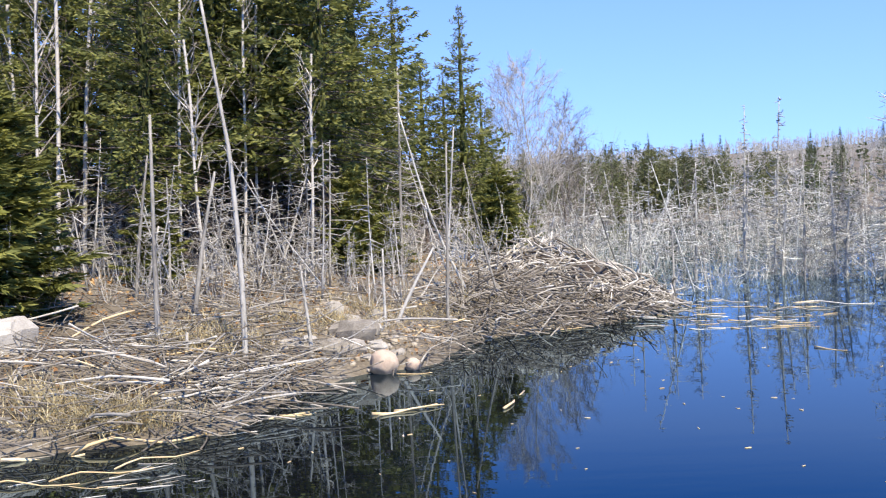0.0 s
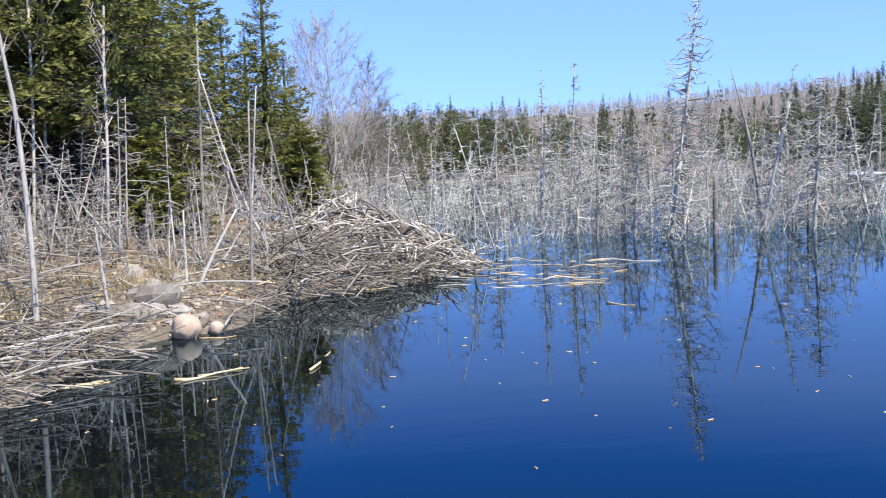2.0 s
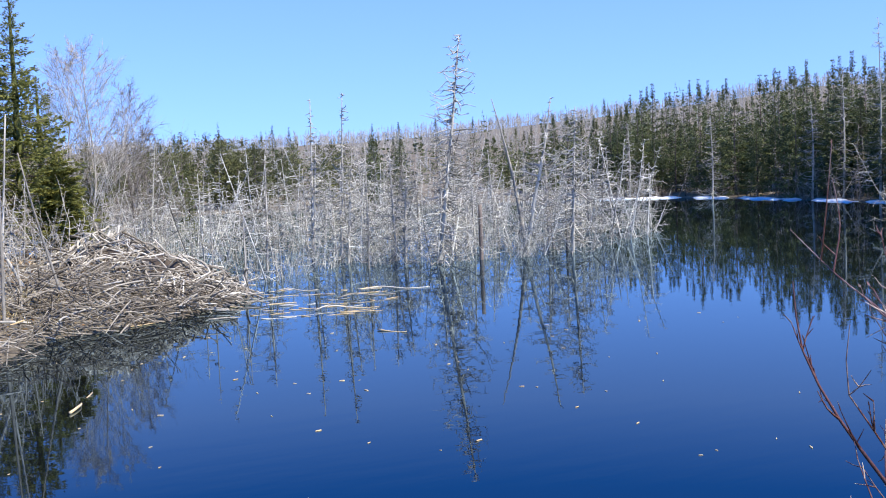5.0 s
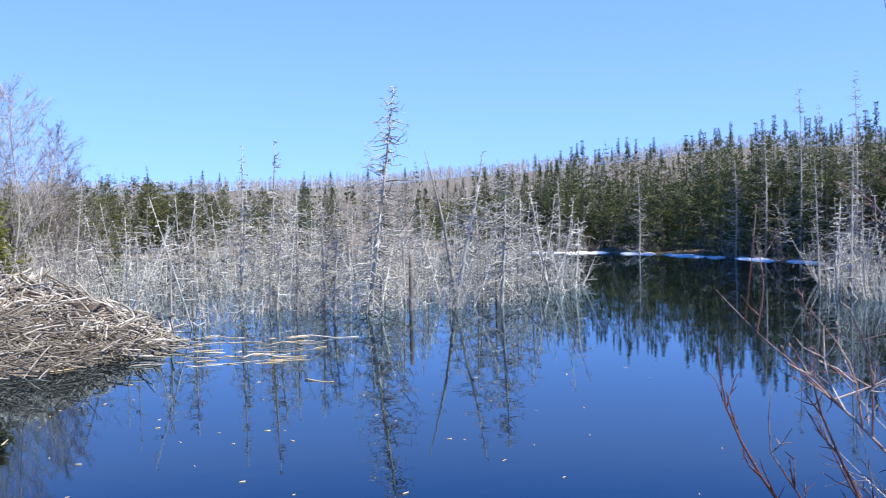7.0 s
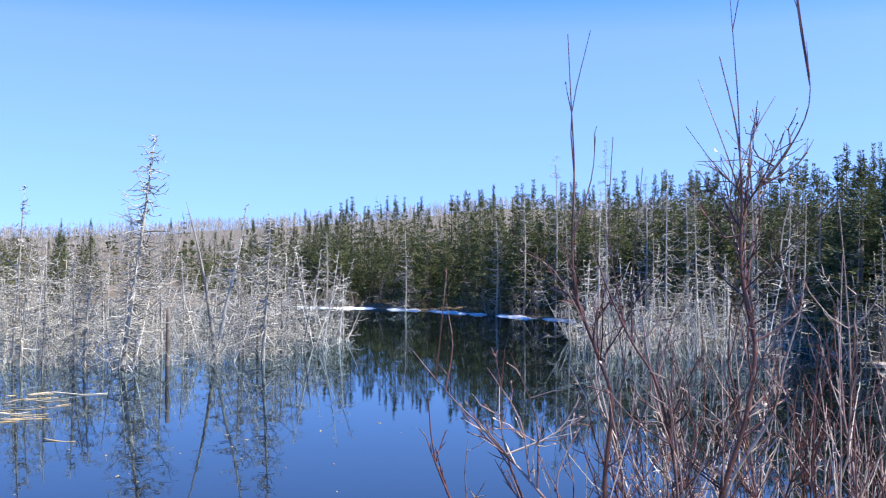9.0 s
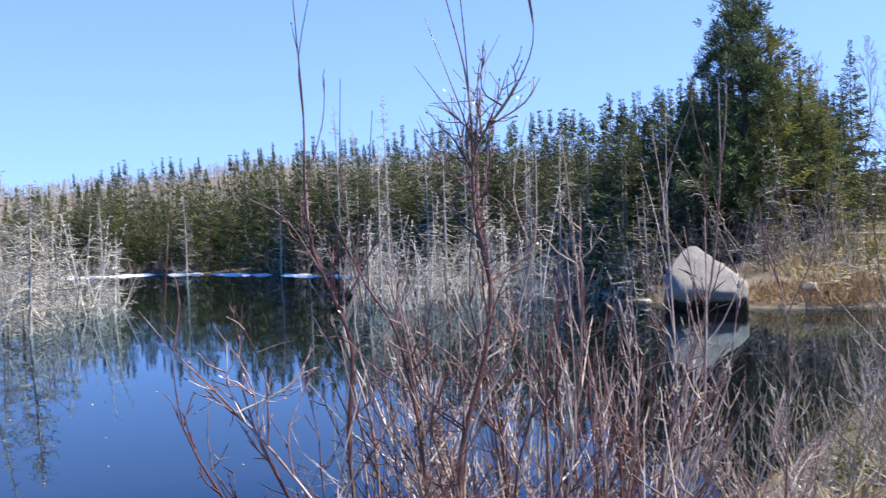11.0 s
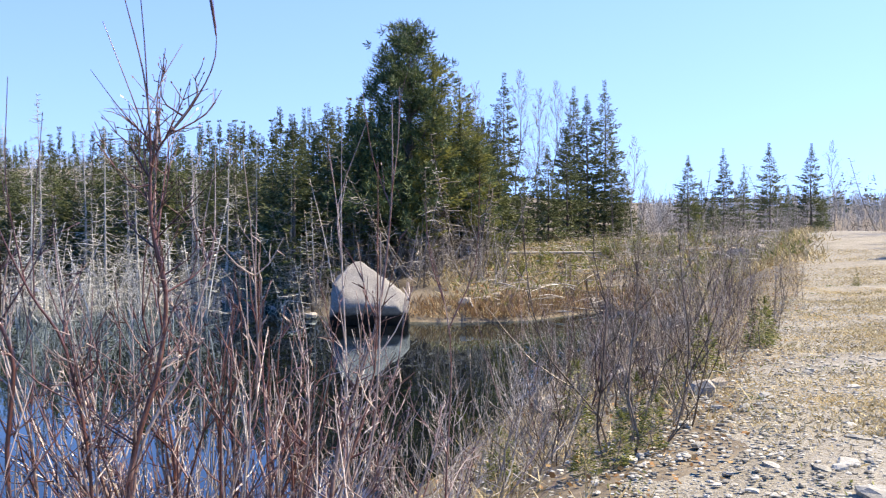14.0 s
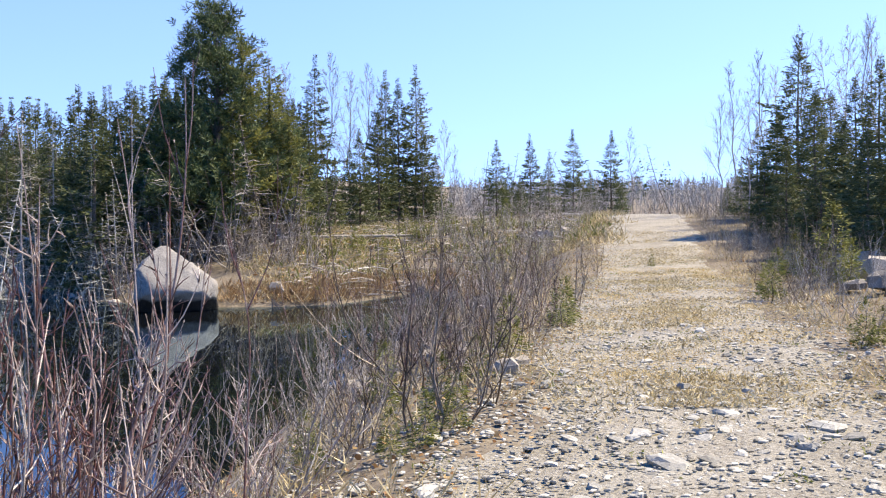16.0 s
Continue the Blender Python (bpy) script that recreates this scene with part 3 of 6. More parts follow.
def stem_group(seed, stems, height, lean=0.5, r0=0.012, twigs=6, twig=0.0035, base=0.15, straight=0.0):
    """Separate soups, one for each stem of a leafless bush: the stem leans out, then turns up, with side shoots that rise and fork again."""
    rng = np.random.default_rng(seed)
    out = []
    for i in range(stems):
        s = Soup()
        az = i * 2.4 + rng.normal(0, 0.5)
        h = height * rng.uniform(0.6, 1.05)
        L = lean * h * rng.uniform(0.15, 1.0)
        u = np.linspace(0, 1, 7)
        wander = rng.normal(0, 0.028 * h, (7, 3)).cumsum(0) * (1, 1, 0.3)
        wander[0] = 0
        flat = L * (1 - (1 - u) ** (1.7 - 0.7 * straight))
        b = np.array((math.cos(az), math.sin(az), 0)) * base * rng.uniform(0.1, 1) - (0, 0, 0.06)
        p = smooth_path(b + np.stack([math.cos(az) * flat, math.sin(az) * flat, h * u ** 1.12], 1) + wander, 2)
        k = len(p)
        rad = r0 * rng.uniform(0.6, 1.1) * (1 - 0.86 * np.linspace(0, 1, k) ** 0.9)
        s.tube(p, rad, 5)
        for j in range(twigs):
            t = 0.14 + 0.8 * (j + rng.uniform()) / twigs
            c = min(k - 2, int(t * (k - 1)))
            q = p[c]
            d = p[c + 1] - p[c]
            d = d / np.linalg.norm(d) + rng.normal(0, 0.60, 3) * (1, 1, 0.35)
            d /= np.linalg.norm(d)
            l2 = h * rng.uniform(0.16, 0.44) * (1.12 - t)
            w = smooth_path([q, q + d * l2 * 0.5 + rng.normal(0, 0.02, 3) * l2, q + d * l2 + (0, 0, 0.22 * l2)], 2)
            s.tube(w, np.linspace(min(twig * 1.25, rad[c]), twig * 0.35, len(w)), 3)
            for n in range(3):
                f = w[rng.integers(1, len(w))]
                d2 = d + rng.normal(0, 0.5, 3) + (0, 0, 0.15)
                d2 /= np.linalg.norm(d2)
                l3 = l2 * rng.uniform(0.15, 0.45)
                s.tube([f, f + d2 * l3 * 0.5 + rng.normal(0, 0.03, 3) * l3, f + d2 * l3], [twig * 0.7, twig * 0.5, twig * 0.25], 3)
        out.append(s)
    return out


def stone_soup(seed, size=(1, 1, 0.6), rough=0.18, level=2, cut=(0.36, 0.66)):
    """A worn block: an icosphere cut by random planes, flat underneath."""
    rng = np.random.default_rng(seed)
    bm = bmesh.new()
    bmesh.ops.create_icosphere(bm, subdivisions=level, radius=1.0)
    v = np.array([p.co[:] for p in bm.verts])
    f = np.array([[q.index for q in p.verts] for p in bm.faces])
    bm.free()
    for i in range(13):
        n = rng.normal(size=3)
        n /= np.linalg.norm(n)
        c = rng.uniform(*cut)
        over = v @ n - c
        v = v - np.clip(over, 0, None)[:, None] * n
    v = v * (1 + rng.normal(0, rough * 0.12, (len(v), 1)))
    v = v * np.asarray(size) * 0.5
    return v, np.zeros((0, 4), int), f


def shard(seed, flat=0.35, ring=6):
    """A broken flat stone: an uneven polygon with split, sloping sides."""
    r = np.random.default_rng(seed)
    n = ring
    a = (np.arange(n) + r.uniform(-0.32, 0.32, n)) * 2 * math.pi / n
    rad = 0.5 * r.uniform(0.62, 1.05, n)
    out = np.stack([np.cos(a) * rad, np.sin(a) * rad * r.uniform(0.6, 0.95)], 1)
    tilt = r.normal(0, 0.16, 2)
    layers = []
    for k, (sc, z) in enumerate(((0.95, -0.5), (1.05, 0.12), (r.uniform(0.66, 0.9), 0.5))):
        q = out * sc + r.normal(0, 0.035, (n, 2))
        h = z * flat + r.normal(0, 0.05 * flat, n) + (q @ tilt) * (0.3 if k == 2 else 0)
        layers.append(np.column_stack([q, h]))
    v = np.concatenate(layers)
    quads = [(l * n + i, l * n + (i + 1) % n, (l + 1) * n + (i + 1) % n, (l + 1) * n + i) for l in range(2) for i in range(n)]
    tris = [(2 * n, 2 * n + i, 2 * n + i + 1) for i in range(1, n - 1)]
    return v, np.array(quads), np.array(tris)


def shard_mesh(name, seed, flat, mat, ring=7):
    s = Soup()
    s.add(*shard(seed, flat, ring))
    return s.mesh(name, mat, False)


def stone_mesh(name, seed, size, mat, level=2, rough=0.18, cut=(0.36, 0.66)):
    s = Soup()
    v, q, t = stone_soup(seed, size, rough, level, cut)
    s.add(v, q, t)
    return s.mesh(name, mat, level > 2)


# -- firs and spruces --
FIR = [conifer(11, 11.5, 2.6, 0.17, 235, 84, 0.21, 0.060, 0.64, 0.12, 0.13, 130, 0.12, 0.8, 0.012, 0.34, 0.4), conifer(12, 10.0, 2.3, 0.22, 205, 82, 0.20, 0.058, 0.68, 0.16, 0.11, 130, 0.12, 0.7, 0.012, 0.34, 0.4),
       conifer(13, 9.0, 1.75, 0.12, 230, 74, 0.18, 0.050, 0.8, 0.2, 0.09, 60, 0.15, 0.5, 0.012, 0.34, 0.4)]
FIR = [(t.mesh("fir_trunk", M_BARK), c.mesh("fir_crown", M_FIR)) for t, c in FIR]
SPR = [conifer(21, 10.0, 2.2, 0.03, 400, 40, 0.24, 0.062, 0.95, 0.3, 0.10, 14, 0, 9, 0.02, 0.42, 0.15), conifer(22, 10.0, 1.8, 0.05, 390, 38, 0.22, 0.060, 0.95, 0.4, 0.09, 14, 0, 9, 0.02, 0.42, 0.15),
       conifer(23, 10.0, 2.6, 0.03, 420, 42, 0.26, 0.064, 1.0, 0.25, 0.11, 14, 0, 9, 0.02, 0.42, 0.2), conifer(24, 10.0, 2.0, 0.08, 370, 38, 0.24, 0.062, 0.9, 0.35, 0.10, 20, 0, 9, 0.02, 0.42, 0.2)]
SPR_FAR = [conifer(26 + k, 10.0, (2.3, 1.9, 2.7, 2.1)[k], 0.03, 260, 17, 0.31, 0.100, 1.05, 0.3, 0.10, 0, 0, 9, 0.03, 0.5, 0.2) for k in range(4)]
ROUND = [conifer(31 + k, 10.0, (2.9, 2.5, 3.2)[k], 0.06, 240, 17, 0.38, 0.12, 0.6, 0.0, 0.11, 0, 0, 9, 0.04, 0.6, 0.35) for k in range(3)]
ROUND = [(t.mesh("pine_trunk", M_BARK), c.mesh("pine_crown", M_OLIVE)) for t, c in ROUND]
SPR_FAR = [(t.mesh("spruce_trunk", M_BARK), c.mesh("spruce_crown", M_SPRUCE)) for t, c in SPR_FAR]
SPR = [(t.mesh("spruce_trunk", M_BARK), c.mesh("spruce_crown", M_SPRUCE)) for t, c in SPR]


def conifer_thing(name, pair, x, y, size, turn, label, group, z=None, squeeze=1.0):
    t = thing(name, (x, y, (gz(x, y) if z is None else z) - 0.05), label, "tree", group, turn, size)
    part("trunk", pair[0], t, scl=(squeeze, squeeze, 1))
    part("crown", pair[1], t, scl=(squeeze, squeeze, 1))
    return t


rng = np.random.default_rng(5)
LEFT = [  # bearing, distance, variant, height
    (-22.5, 31, 0, 12), (-19.0, 29, 1, 11), (-15.4, 25, 0, 9.5), (-13.2, 28, 1, 12.5), (-11.3, 30, 0, 13), (-9.0, 27.5, 1, 11.5), (-7.2, 31, 0, 13), (-6.4, 26.5, 1, 11.0), (-4.5, 29.5, 0, 10.2),
    (-2.3, 33, 2, 8.4), (-0.9, 34, 1, 6.4), (1.3, 35, 2, 8.6), (2.3, 38, 1, 6.5), (-3.4, 32, 2, 7.2), (0.3, 37, 0, 6.8), (-17.0, 33, 0, 13), (-24.5, 27, 1, 10), (-12.0, 34, 0, 14), (-8.4, 35, 2, 13), (-26, 34, 0, 13),
    (-21, 38, 2, 14), (-5.5, 38, 2, 12), (-15, 38, 1, 14)]
for a, d, k, h in LEFT:
    x, y = polar(a, d)
    conifer_thing("fir_tree", FIR[k], x, y, h / (11.5, 10.0, 9.0)[k], rng.uniform(0, 6), "dense green balsam fir at the edge of the woods" if k < 2 else "slender green fir with a pointed top above the bank", "firs on the wooded bank")
for i in range(26):                                  # the dark depth of the woods behind
    a, d = -30 + 27.5 * (i + rng.uniform()) / 26, rng.uniform(35, 50)
    x, y = polar(a, d)
    conifer_thing("spruce_tree", SPR_FAR[int(rng.integers(0, 4))], x, y, rng.uniform(0.8, 1.15) * (0.7 if a > -5 else 1.0), rng.uniform(0, 6), "dark green spruce deep in the bank woods", "spruces in the bank woods", None, rng.uniform(1.2, 1.7))
for a, d, h in [(4.5, 42, 5.6), (3.2, 33, 3.4), (9.5, 60, 4.6)]:
    x, y = polar(a, d)
    conifer_thing("fir_tree", FIR[2], x, y, h / 9.0, rng.uniform(0, 6), "small green fir behind the drowned brush", "firs on the wooded bank")
YOUNG = conifer(14, 11.5, 2.4, 0.03, 260, 80, 0.5, 0.10, 0.6, 0.1, None, 0, 0.5)[1].mesh("young_crown", M_CEDAR)
for a, d, h in [(-22.7, 20.0, 4.3), (3.0, 30.5, 2.9), (-15.5, 23.5, 2.4), (-4.7, 26.0, 2.8), (-3.2, 26.5, 2.2), (-24.5, 19.5, 4.5)]:
    x, y = polar(a, d)
    t = thing("young_fir", (x, y, gz(x, y) - 0.05), "low yellow-green young fir on the bank", "tree", "young firs on the wooded bank", rng.uniform(0, 6), h / 11.5)
    part("trunk", FIR[0][0], t, scl=(1.5, 1.5, 1))
    part("crown", YOUNG, t, scl=(1.5, 1.5, 1))



def shore_at(a, lo=34.0):
    """Distance along a bearing at which the far shore begins."""
    d = np.linspace(lo, 110, 400)
    return float(d[np.argmax(shore_distance(d * math.sin(radians(a)), d * math.cos(radians(a))) > 0)])


# -- right shore woods --
for i in range(235):
    a = 32.5 + 40.0 * (i + rng.uniform(0, 1)) / 235
    back = (i * 7) % 6
    edge = shore_at(a) if a < 63 else np.interp(a, [63, 66, 70, 73], [41.5, 42, 42, 46])
    d = edge + 1.2 + back * 2.9 + rng.uniform(0, 2.5)
    top = np.interp(a, [32, 35, 38, 42, 46, 51, 55, 59, 63, 66, 70, 73], [3.0, 4.3, 4.1, 4.7, 5.1, 5.4, 5.8, 6.2, 7.0, 7.6, 7.6, 6.0])
    x, y = polar(a, d)
    z = gz(x, y)
    h = max(2.5, (3 + d * math.tan(radians(top - rng.uniform(0, 1) ** 1.3 * 2.6 + (0.2 if back == 3 else 0))) - z))
    conifer_thing("spruce_tree", (SPR if back < 1 else SPR_FAR)[int(rng.integers(0, 4))], x, y, h / 10.0, rng.uniform(0, 6), "dark green spruce in the dense stand along the far shore", "spruces along the far shore", z, rng.uniform(0.8, 1.45))
for a, d, top, k in [(72.9, 57, 8.5, 1), (76.6, 60, 7.7, 1), (77.3, 58, 7.3, 3), (78.2, 59, 8.0, 1), (75.2, 52, 4.6, 0), (76.2, 55, 5.6, 2), (78.6, 56, 4.4, 0), (73.8, 50, 3.0, 0), (79.3, 57, 3.2, 2), (71.6, 47, 6.2, 2), (70.8, 45, 7.0, 3), (74.6, 56, 3.6, 0)]:
    x, y = polar(a, d)
    z = gz(x, y)
    conifer_thing("spruce_tree", SPR[k], x, y, (3 + d * math.tan(radians(top)) - z) / 10.0, rng.uniform(0, 6), "tall narrow spruce above the clearing", "spruces above the clearing", z, 1.15)
for a, d, top, k in [(82.6, 66, 3.9, 0), (83.3, 68, 2.6, 0), (84.4, 68, 4.2, 1), (85.5, 72, 3.2, 1), (86.8, 64, 4.4, 0), (88.8, 66, 4.3, 0), (87.7, 67, 2.2, 2), (89.4, 62, 1.6, 2), (83.9, 62, 1.9, 2)]:
    x, y = polar(a, d)
    z = gz(x, y)
    conifer_thing("spruce_tree", SPR[k], x, y, (3 + d * math.tan(radians(top)) - z) / 10.0, rng.uniform(0, 6), "lone pointed spruce beside the road's crest", "lone spruces by the road", z, 1.2)
for a, d, top, k in [(95.6, 44, 2.2, 2), (96.4, 42, 4.4, 0), (97.4, 41, 5.2, 0), (98.4, 37, 8.9, 0), (99.3, 35, 6.2, 2), (100.6, 33, 4.8, 2), (101.2, 31, 6.6, 0), (102.4, 29, 7.6, 2), (103.6, 28, 8.0, 0), (94.9, 47, 1.4, 2), (100.0, 40, 6.0, 2), (105, 26, 8, 2), (107, 28, 9, 0), (97.9, 33, 3.2, 2), (99.6, 30, 3.0, 2), (101.8, 27, 4.2, 2), (96.8, 37, 2.6, 2), (103.0, 24.5, 4.8, 2)]:
    x, y = polar(a, d)
    z = gz(x, y)
    conifer_thing("spruce_tree", SPR[k], x, y, (3 + d * math.tan(radians(top)) - z) / 10.0, rng.uniform(0, 6), "dark spruce in the woods beside the road", "spruces beside the road", z, 1.4)

# -- the great pine by the boulder --


def pine(seed, height):
    r = np.random.default_rng(seed)
    trunk, crown = Soup(), Soup()
    zs = np.linspace(0, height, 10)
    trunk.tube(np.stack([r.normal(0, 0.03, 10).cumsum(), r.normal(0, 0.03, 10).cumsum(), zs], 1), 0.2 * (1 - 0.93 * zs / height), 8)
    for i in range(130):
        t = r.uniform(0.10, 0.99)
        L = 2.9 * (1 - t) ** 0.78 * (0.72 + 0.4 * r.uniform()) + 0.2
        az = i * 2.4 + r.normal(0, 0.4)
        out = np.array((math.cos(az), math.sin(az), 0.25 + 0.5 * t * r.uniform(0.2, 1.3)))
        b = np.array((0, 0, t * height * 0.97))
        e = b + out * L
        trunk.tube([b, b * 0.5 + e * 0.5 - (0, 0, 0.08 * L), e], [0.03, 0.018, 0.006], 4)
        for j in range(int(5 + 6 * L)):
            u = r.uniform(0.1, 1.1) ** 0.7
            c = b + out * L * u + r.normal(0, 0.13 + 0.06 * L, 3) * (1, 1, 0.6)
            n = 24
            w = r.normal(size=(n, 3)) + out * 0.6 + (0, 0, 0.35)
            crown.kites(np.repeat(c[None], n, 0) + r.normal(0, 0.05, (n, 3)), w, r.uniform(0.16, 0.30, n), r.uniform(0.018, 0.036, n), r)
    return trunk, crown


pt, pc = pine(77, 8.4)
x, y = polar(67.6, 42.5)
great = thing("pine_tree", (x, y, gz(x, y) - 0.05), "tall bushy dark green pine behind the big boulder", "tree")
hp = (3 + 42.5 * math.tan(radians(11.5)) - gz(x, y)) / 8.4
great.scale = (hp, hp, hp)
part("trunk", pt.mesh("pine_trunk", M_BARK), great)
part("crown", pc.mesh("pine_crown", M_PINE), great)
for a, d, h in [(69.0, 42.0, 8.6), (66.0, 43.0, 7.6), (70.4, 43.0, 7.6), (64.8, 42.0, 6.6), (71.4, 43.0, 6.0), (68.2, 41.0, 5.2)]:
    x, y = polar(a, d)
    conifer_thing("fir_tree", FIR[0], x, y, h / 11.5, rng.uniform(0, 6), "bushy green fir in the stand behind the boulder", "firs behind the boulder")

# -- far conifers below the hill, and the hill's woods --
FAR = [  # bearings, count, distances, highest and lowest tops, round crowns
    (7.3, 13.8, 30, 84, 112, 2.5, 1.1, True), (13.8, 18.6, 12, 90, 120, 1.9, 0.8, True), (18.8, 21.4, 10, 88, 104, 2.0, 1.4, False), (9.0, 27.0, 7, 130, 160, 2.85, 2.5, False),
    (21.5, 26.0, 7, 92, 125, 1.7, 0.8, False), (26.0, 29.0, 12, 90, 112, 2.2, 1.1, False), (29.0, 32.0, 18, 88, 108, 2.8, 1.4, False), (32.0, 34.5, 16, 86, 104, 3.6, 1.8, False), (3.0, 7.3, 10, 90, 120, 2.2, 1.0, True)]
for a0, a1, count, d0, d1, hi, lo, bushy in FAR:
    for i in range(count):
        a, d = rng.uniform(a0, a1), rng.uniform(d0, d1)
        x, y = polar(a, d)
        z = gz(x, y)
        top = hi - (hi - lo) * rng.uniform() ** 1.2
        pair = ROUND[int(rng.integers(0, 3))] if bushy and i % 5 else SPR_FAR[int(rng.integers(0, 4))]
        conifer_thing("pine_tree" if bushy and i % 5 else "spruce_tree", pair, x, y, max(2.0, 3 + d * math.tan(radians(top)) - z) / 10.0, rng.uniform(0, 6),
                      "bushy olive-green pine below the wooded hill" if bushy and i % 5 else "dark green spruce below the wooded hill", "conifers below the hill", z, rng.uniform(0.9, 1.4))
low = [conifer(40 + k, 9, 1.3, 0.05, 26, 10, 0.9, 0.42, 0.9, 0.3)[1].arrays() for k in range(3)]
s = Soup()
for k in range(3):
    ps = [polar(rng.uniform(-10, 75), rng.uniform(130, 360)) for i in range(28)] + [polar(rng.uniform(80, 110), rng.uniform(150, 330)) for i in range(14)]
    s.scatter(low[k], on_ground(ps), rng.uniform(0, 6, len(ps)), rng.uniform(0.5, 0.9, len(ps)))
solo("far_conifers", s.mesh("far_conifers", M_SPRUCE), (0, 0, 0), "scattered dark conifers on the far wooded hill", "woods", kind="stuff")


def far_bare(seed):
    r = np.random.default_rng(seed)
    q = Soup()
    q.tube([(0, 0, 0), (r.normal(0, 0.15), r.normal(0, 0.15), 8)], [0.09, 0.03], 3)
    n = 20
    z = r.uniform(1.2, 7.2, n)
    az = r.uniform(0, 6.3, n)
    w = np.stack([np.cos(az), np.sin(az), r.uniform(1.2, 3.4, n)], 1)
    q.kites(np.stack([0 * z, 0 * z, z], 1), w, r.uniform(0.9, 2.4, n), r.uniform(0.08, 0.20, n), r)
    return q.arrays()


bare = [far_bare(60 + k) for k in range(5)]
s = Soup()
for k in range(5):
    ps = [polar(rng.uniform(-12, 60), 130 + 270 * rng.uniform() ** 0.6) for i in range(1700)] + [polar(rng.uniform(80, 106), rng.uniform(110, 300)) for i in range(440)]
    s.scatter(bare[k], on_ground(ps, -0.2), rng.uniform(0, 6, len(ps)), rng.uniform(0.3, 0.52, len(ps)))
solo("far_bare_woods", s.mesh("far_bare_woods", M_FAR_TWIG), (0, 0, 0), "leafless grey deciduous woods covering the far hill", "woods", kind="stuff")

# -- drowned dead trees --
DEAD = [  # path, base radius, twigs, reach, label
    ([(12.89, 30.82, -0.6), (13.16, 30.72, 1.7), (13.49, 30.57, 4.5), (13.78, 30.46, 7.2)], 0.10, 230, 1.9, "tall bare grey dead spruce standing in the water"),
    ([(16.72, 31.83, -0.6), (16.43, 32.0, 1.9), (16.14, 32.15, 3.6), (15.75, 32.34, 5.3)], 0.085, 34, 0.7, "leaning silver-grey dead trunk standing in the water"),
    ([(16.18, 31.17, -0.6), (16.53, 30.99, 1.7), (16.9, 30.8, 3.6), (17.11, 30.68, 5.2)], 0.085, 80, 1.3, "forked grey dead tree with crooked branches in the water"),
    ([(17.77, 30.72, -0.6), (17.89, 30.66, 2.4), (17.99, 30.6, 4.9)], 0.075, 150, 1.8, "grey dead spruce with drooping branches in the water"),
    ([(14.38, 30.69, -0.6), (14.39, 30.7, 0.8), (14.4, 30.7, 1.8)], 0.07, 4, 0.3, "broken grey stub standing in the water"),
    ([(10.11, 35.53, -0.6), (10.2, 35.5, 2.5), (10.28, 35.5, 5.6)], 0.07, 110, 0.8, "thin grey dead spruce with a spiky top"),
    ([(10.76, 34.28, -0.6), (10.9, 34.25, 2.5), (11.04, 34.21, 5.7)], 0.07, 110, 0.9, "thin grey dead spruce with a spiky top"),
    ([(6.0, 27.58, -0.6), (6.0, 27.6, 1.2), (6.02, 27.59, 2.6)], 0.035, 20, 0.4, "thin dead pole standing beside the lodge"),
    ([(4.97, 26.82, -0.3), (5.0, 26.82, 1.2), (5.01, 26.84, 2.8)], 0.03, 18, 0.4, "thin dead pole standing beside the lodge"),
    ([(10.48, 30.61, -0.6), (10.5, 30.6, 0.8), (10.59, 30.59, 1.9)], 0.03, 14, 0.4, "thin dead pole standing in the water"),
    ([(5.13, 39.69, -0.3), (5.3, 39.65, 2.0), (5.54, 39.63, 4.5)], 0.05, 60, 0.8, "bare grey dead tree behind the lodge"),
]
for i, (p, r, n, reach, label) in enumerate(DEAD):
    b = np.array(p[0])
    b[2] = 0
    dead_tree(snag_parts(300 + i, np.array(p) - b, r, n, reach, 0.10 if n > 10 else 0.5, 0.14 if n != 4 else 0.9, 0.35, 7, 0.017 if n > 50 else 0.013), M_GREY_SPRUCE if n > 50 else M_BARK if n == 4 else M_DEAD,
              tuple(b), label, "drowned trees in the pond")
for a, d, top in [(45.7, 66, 6.6), (48.35, 60, 7.2), (46.7, 68, 5.6), (44.0, 70, 4.2), (33.2, 84, 2.0), (37.5, 78, 2.2), (50.5, 57, 5.2), (52.6, 54, 5.0), (56, 50, 4.6), (58.2, 47, 4.0), (61, 43, 3.4), (42.5, 72, 2.8)]:
    x, y = polar(a, d)
    h = 3 + d * math.tan(radians(top))
    dead_tree(snag_parts(int(a * 10), [(0, 0, -0.1), (0.1, 0, h * 0.5), (0.05, 0.1, h - gz(x, y))], 0.085, 150, 1.5, 0.08, 0.12, 0.3, 6, 0.013), M_GREY_SPRUCE,
              (x, y, gz(x, y)), "grey dead spruce with many bare twigs on the shore", "dead spruces on the far shore")

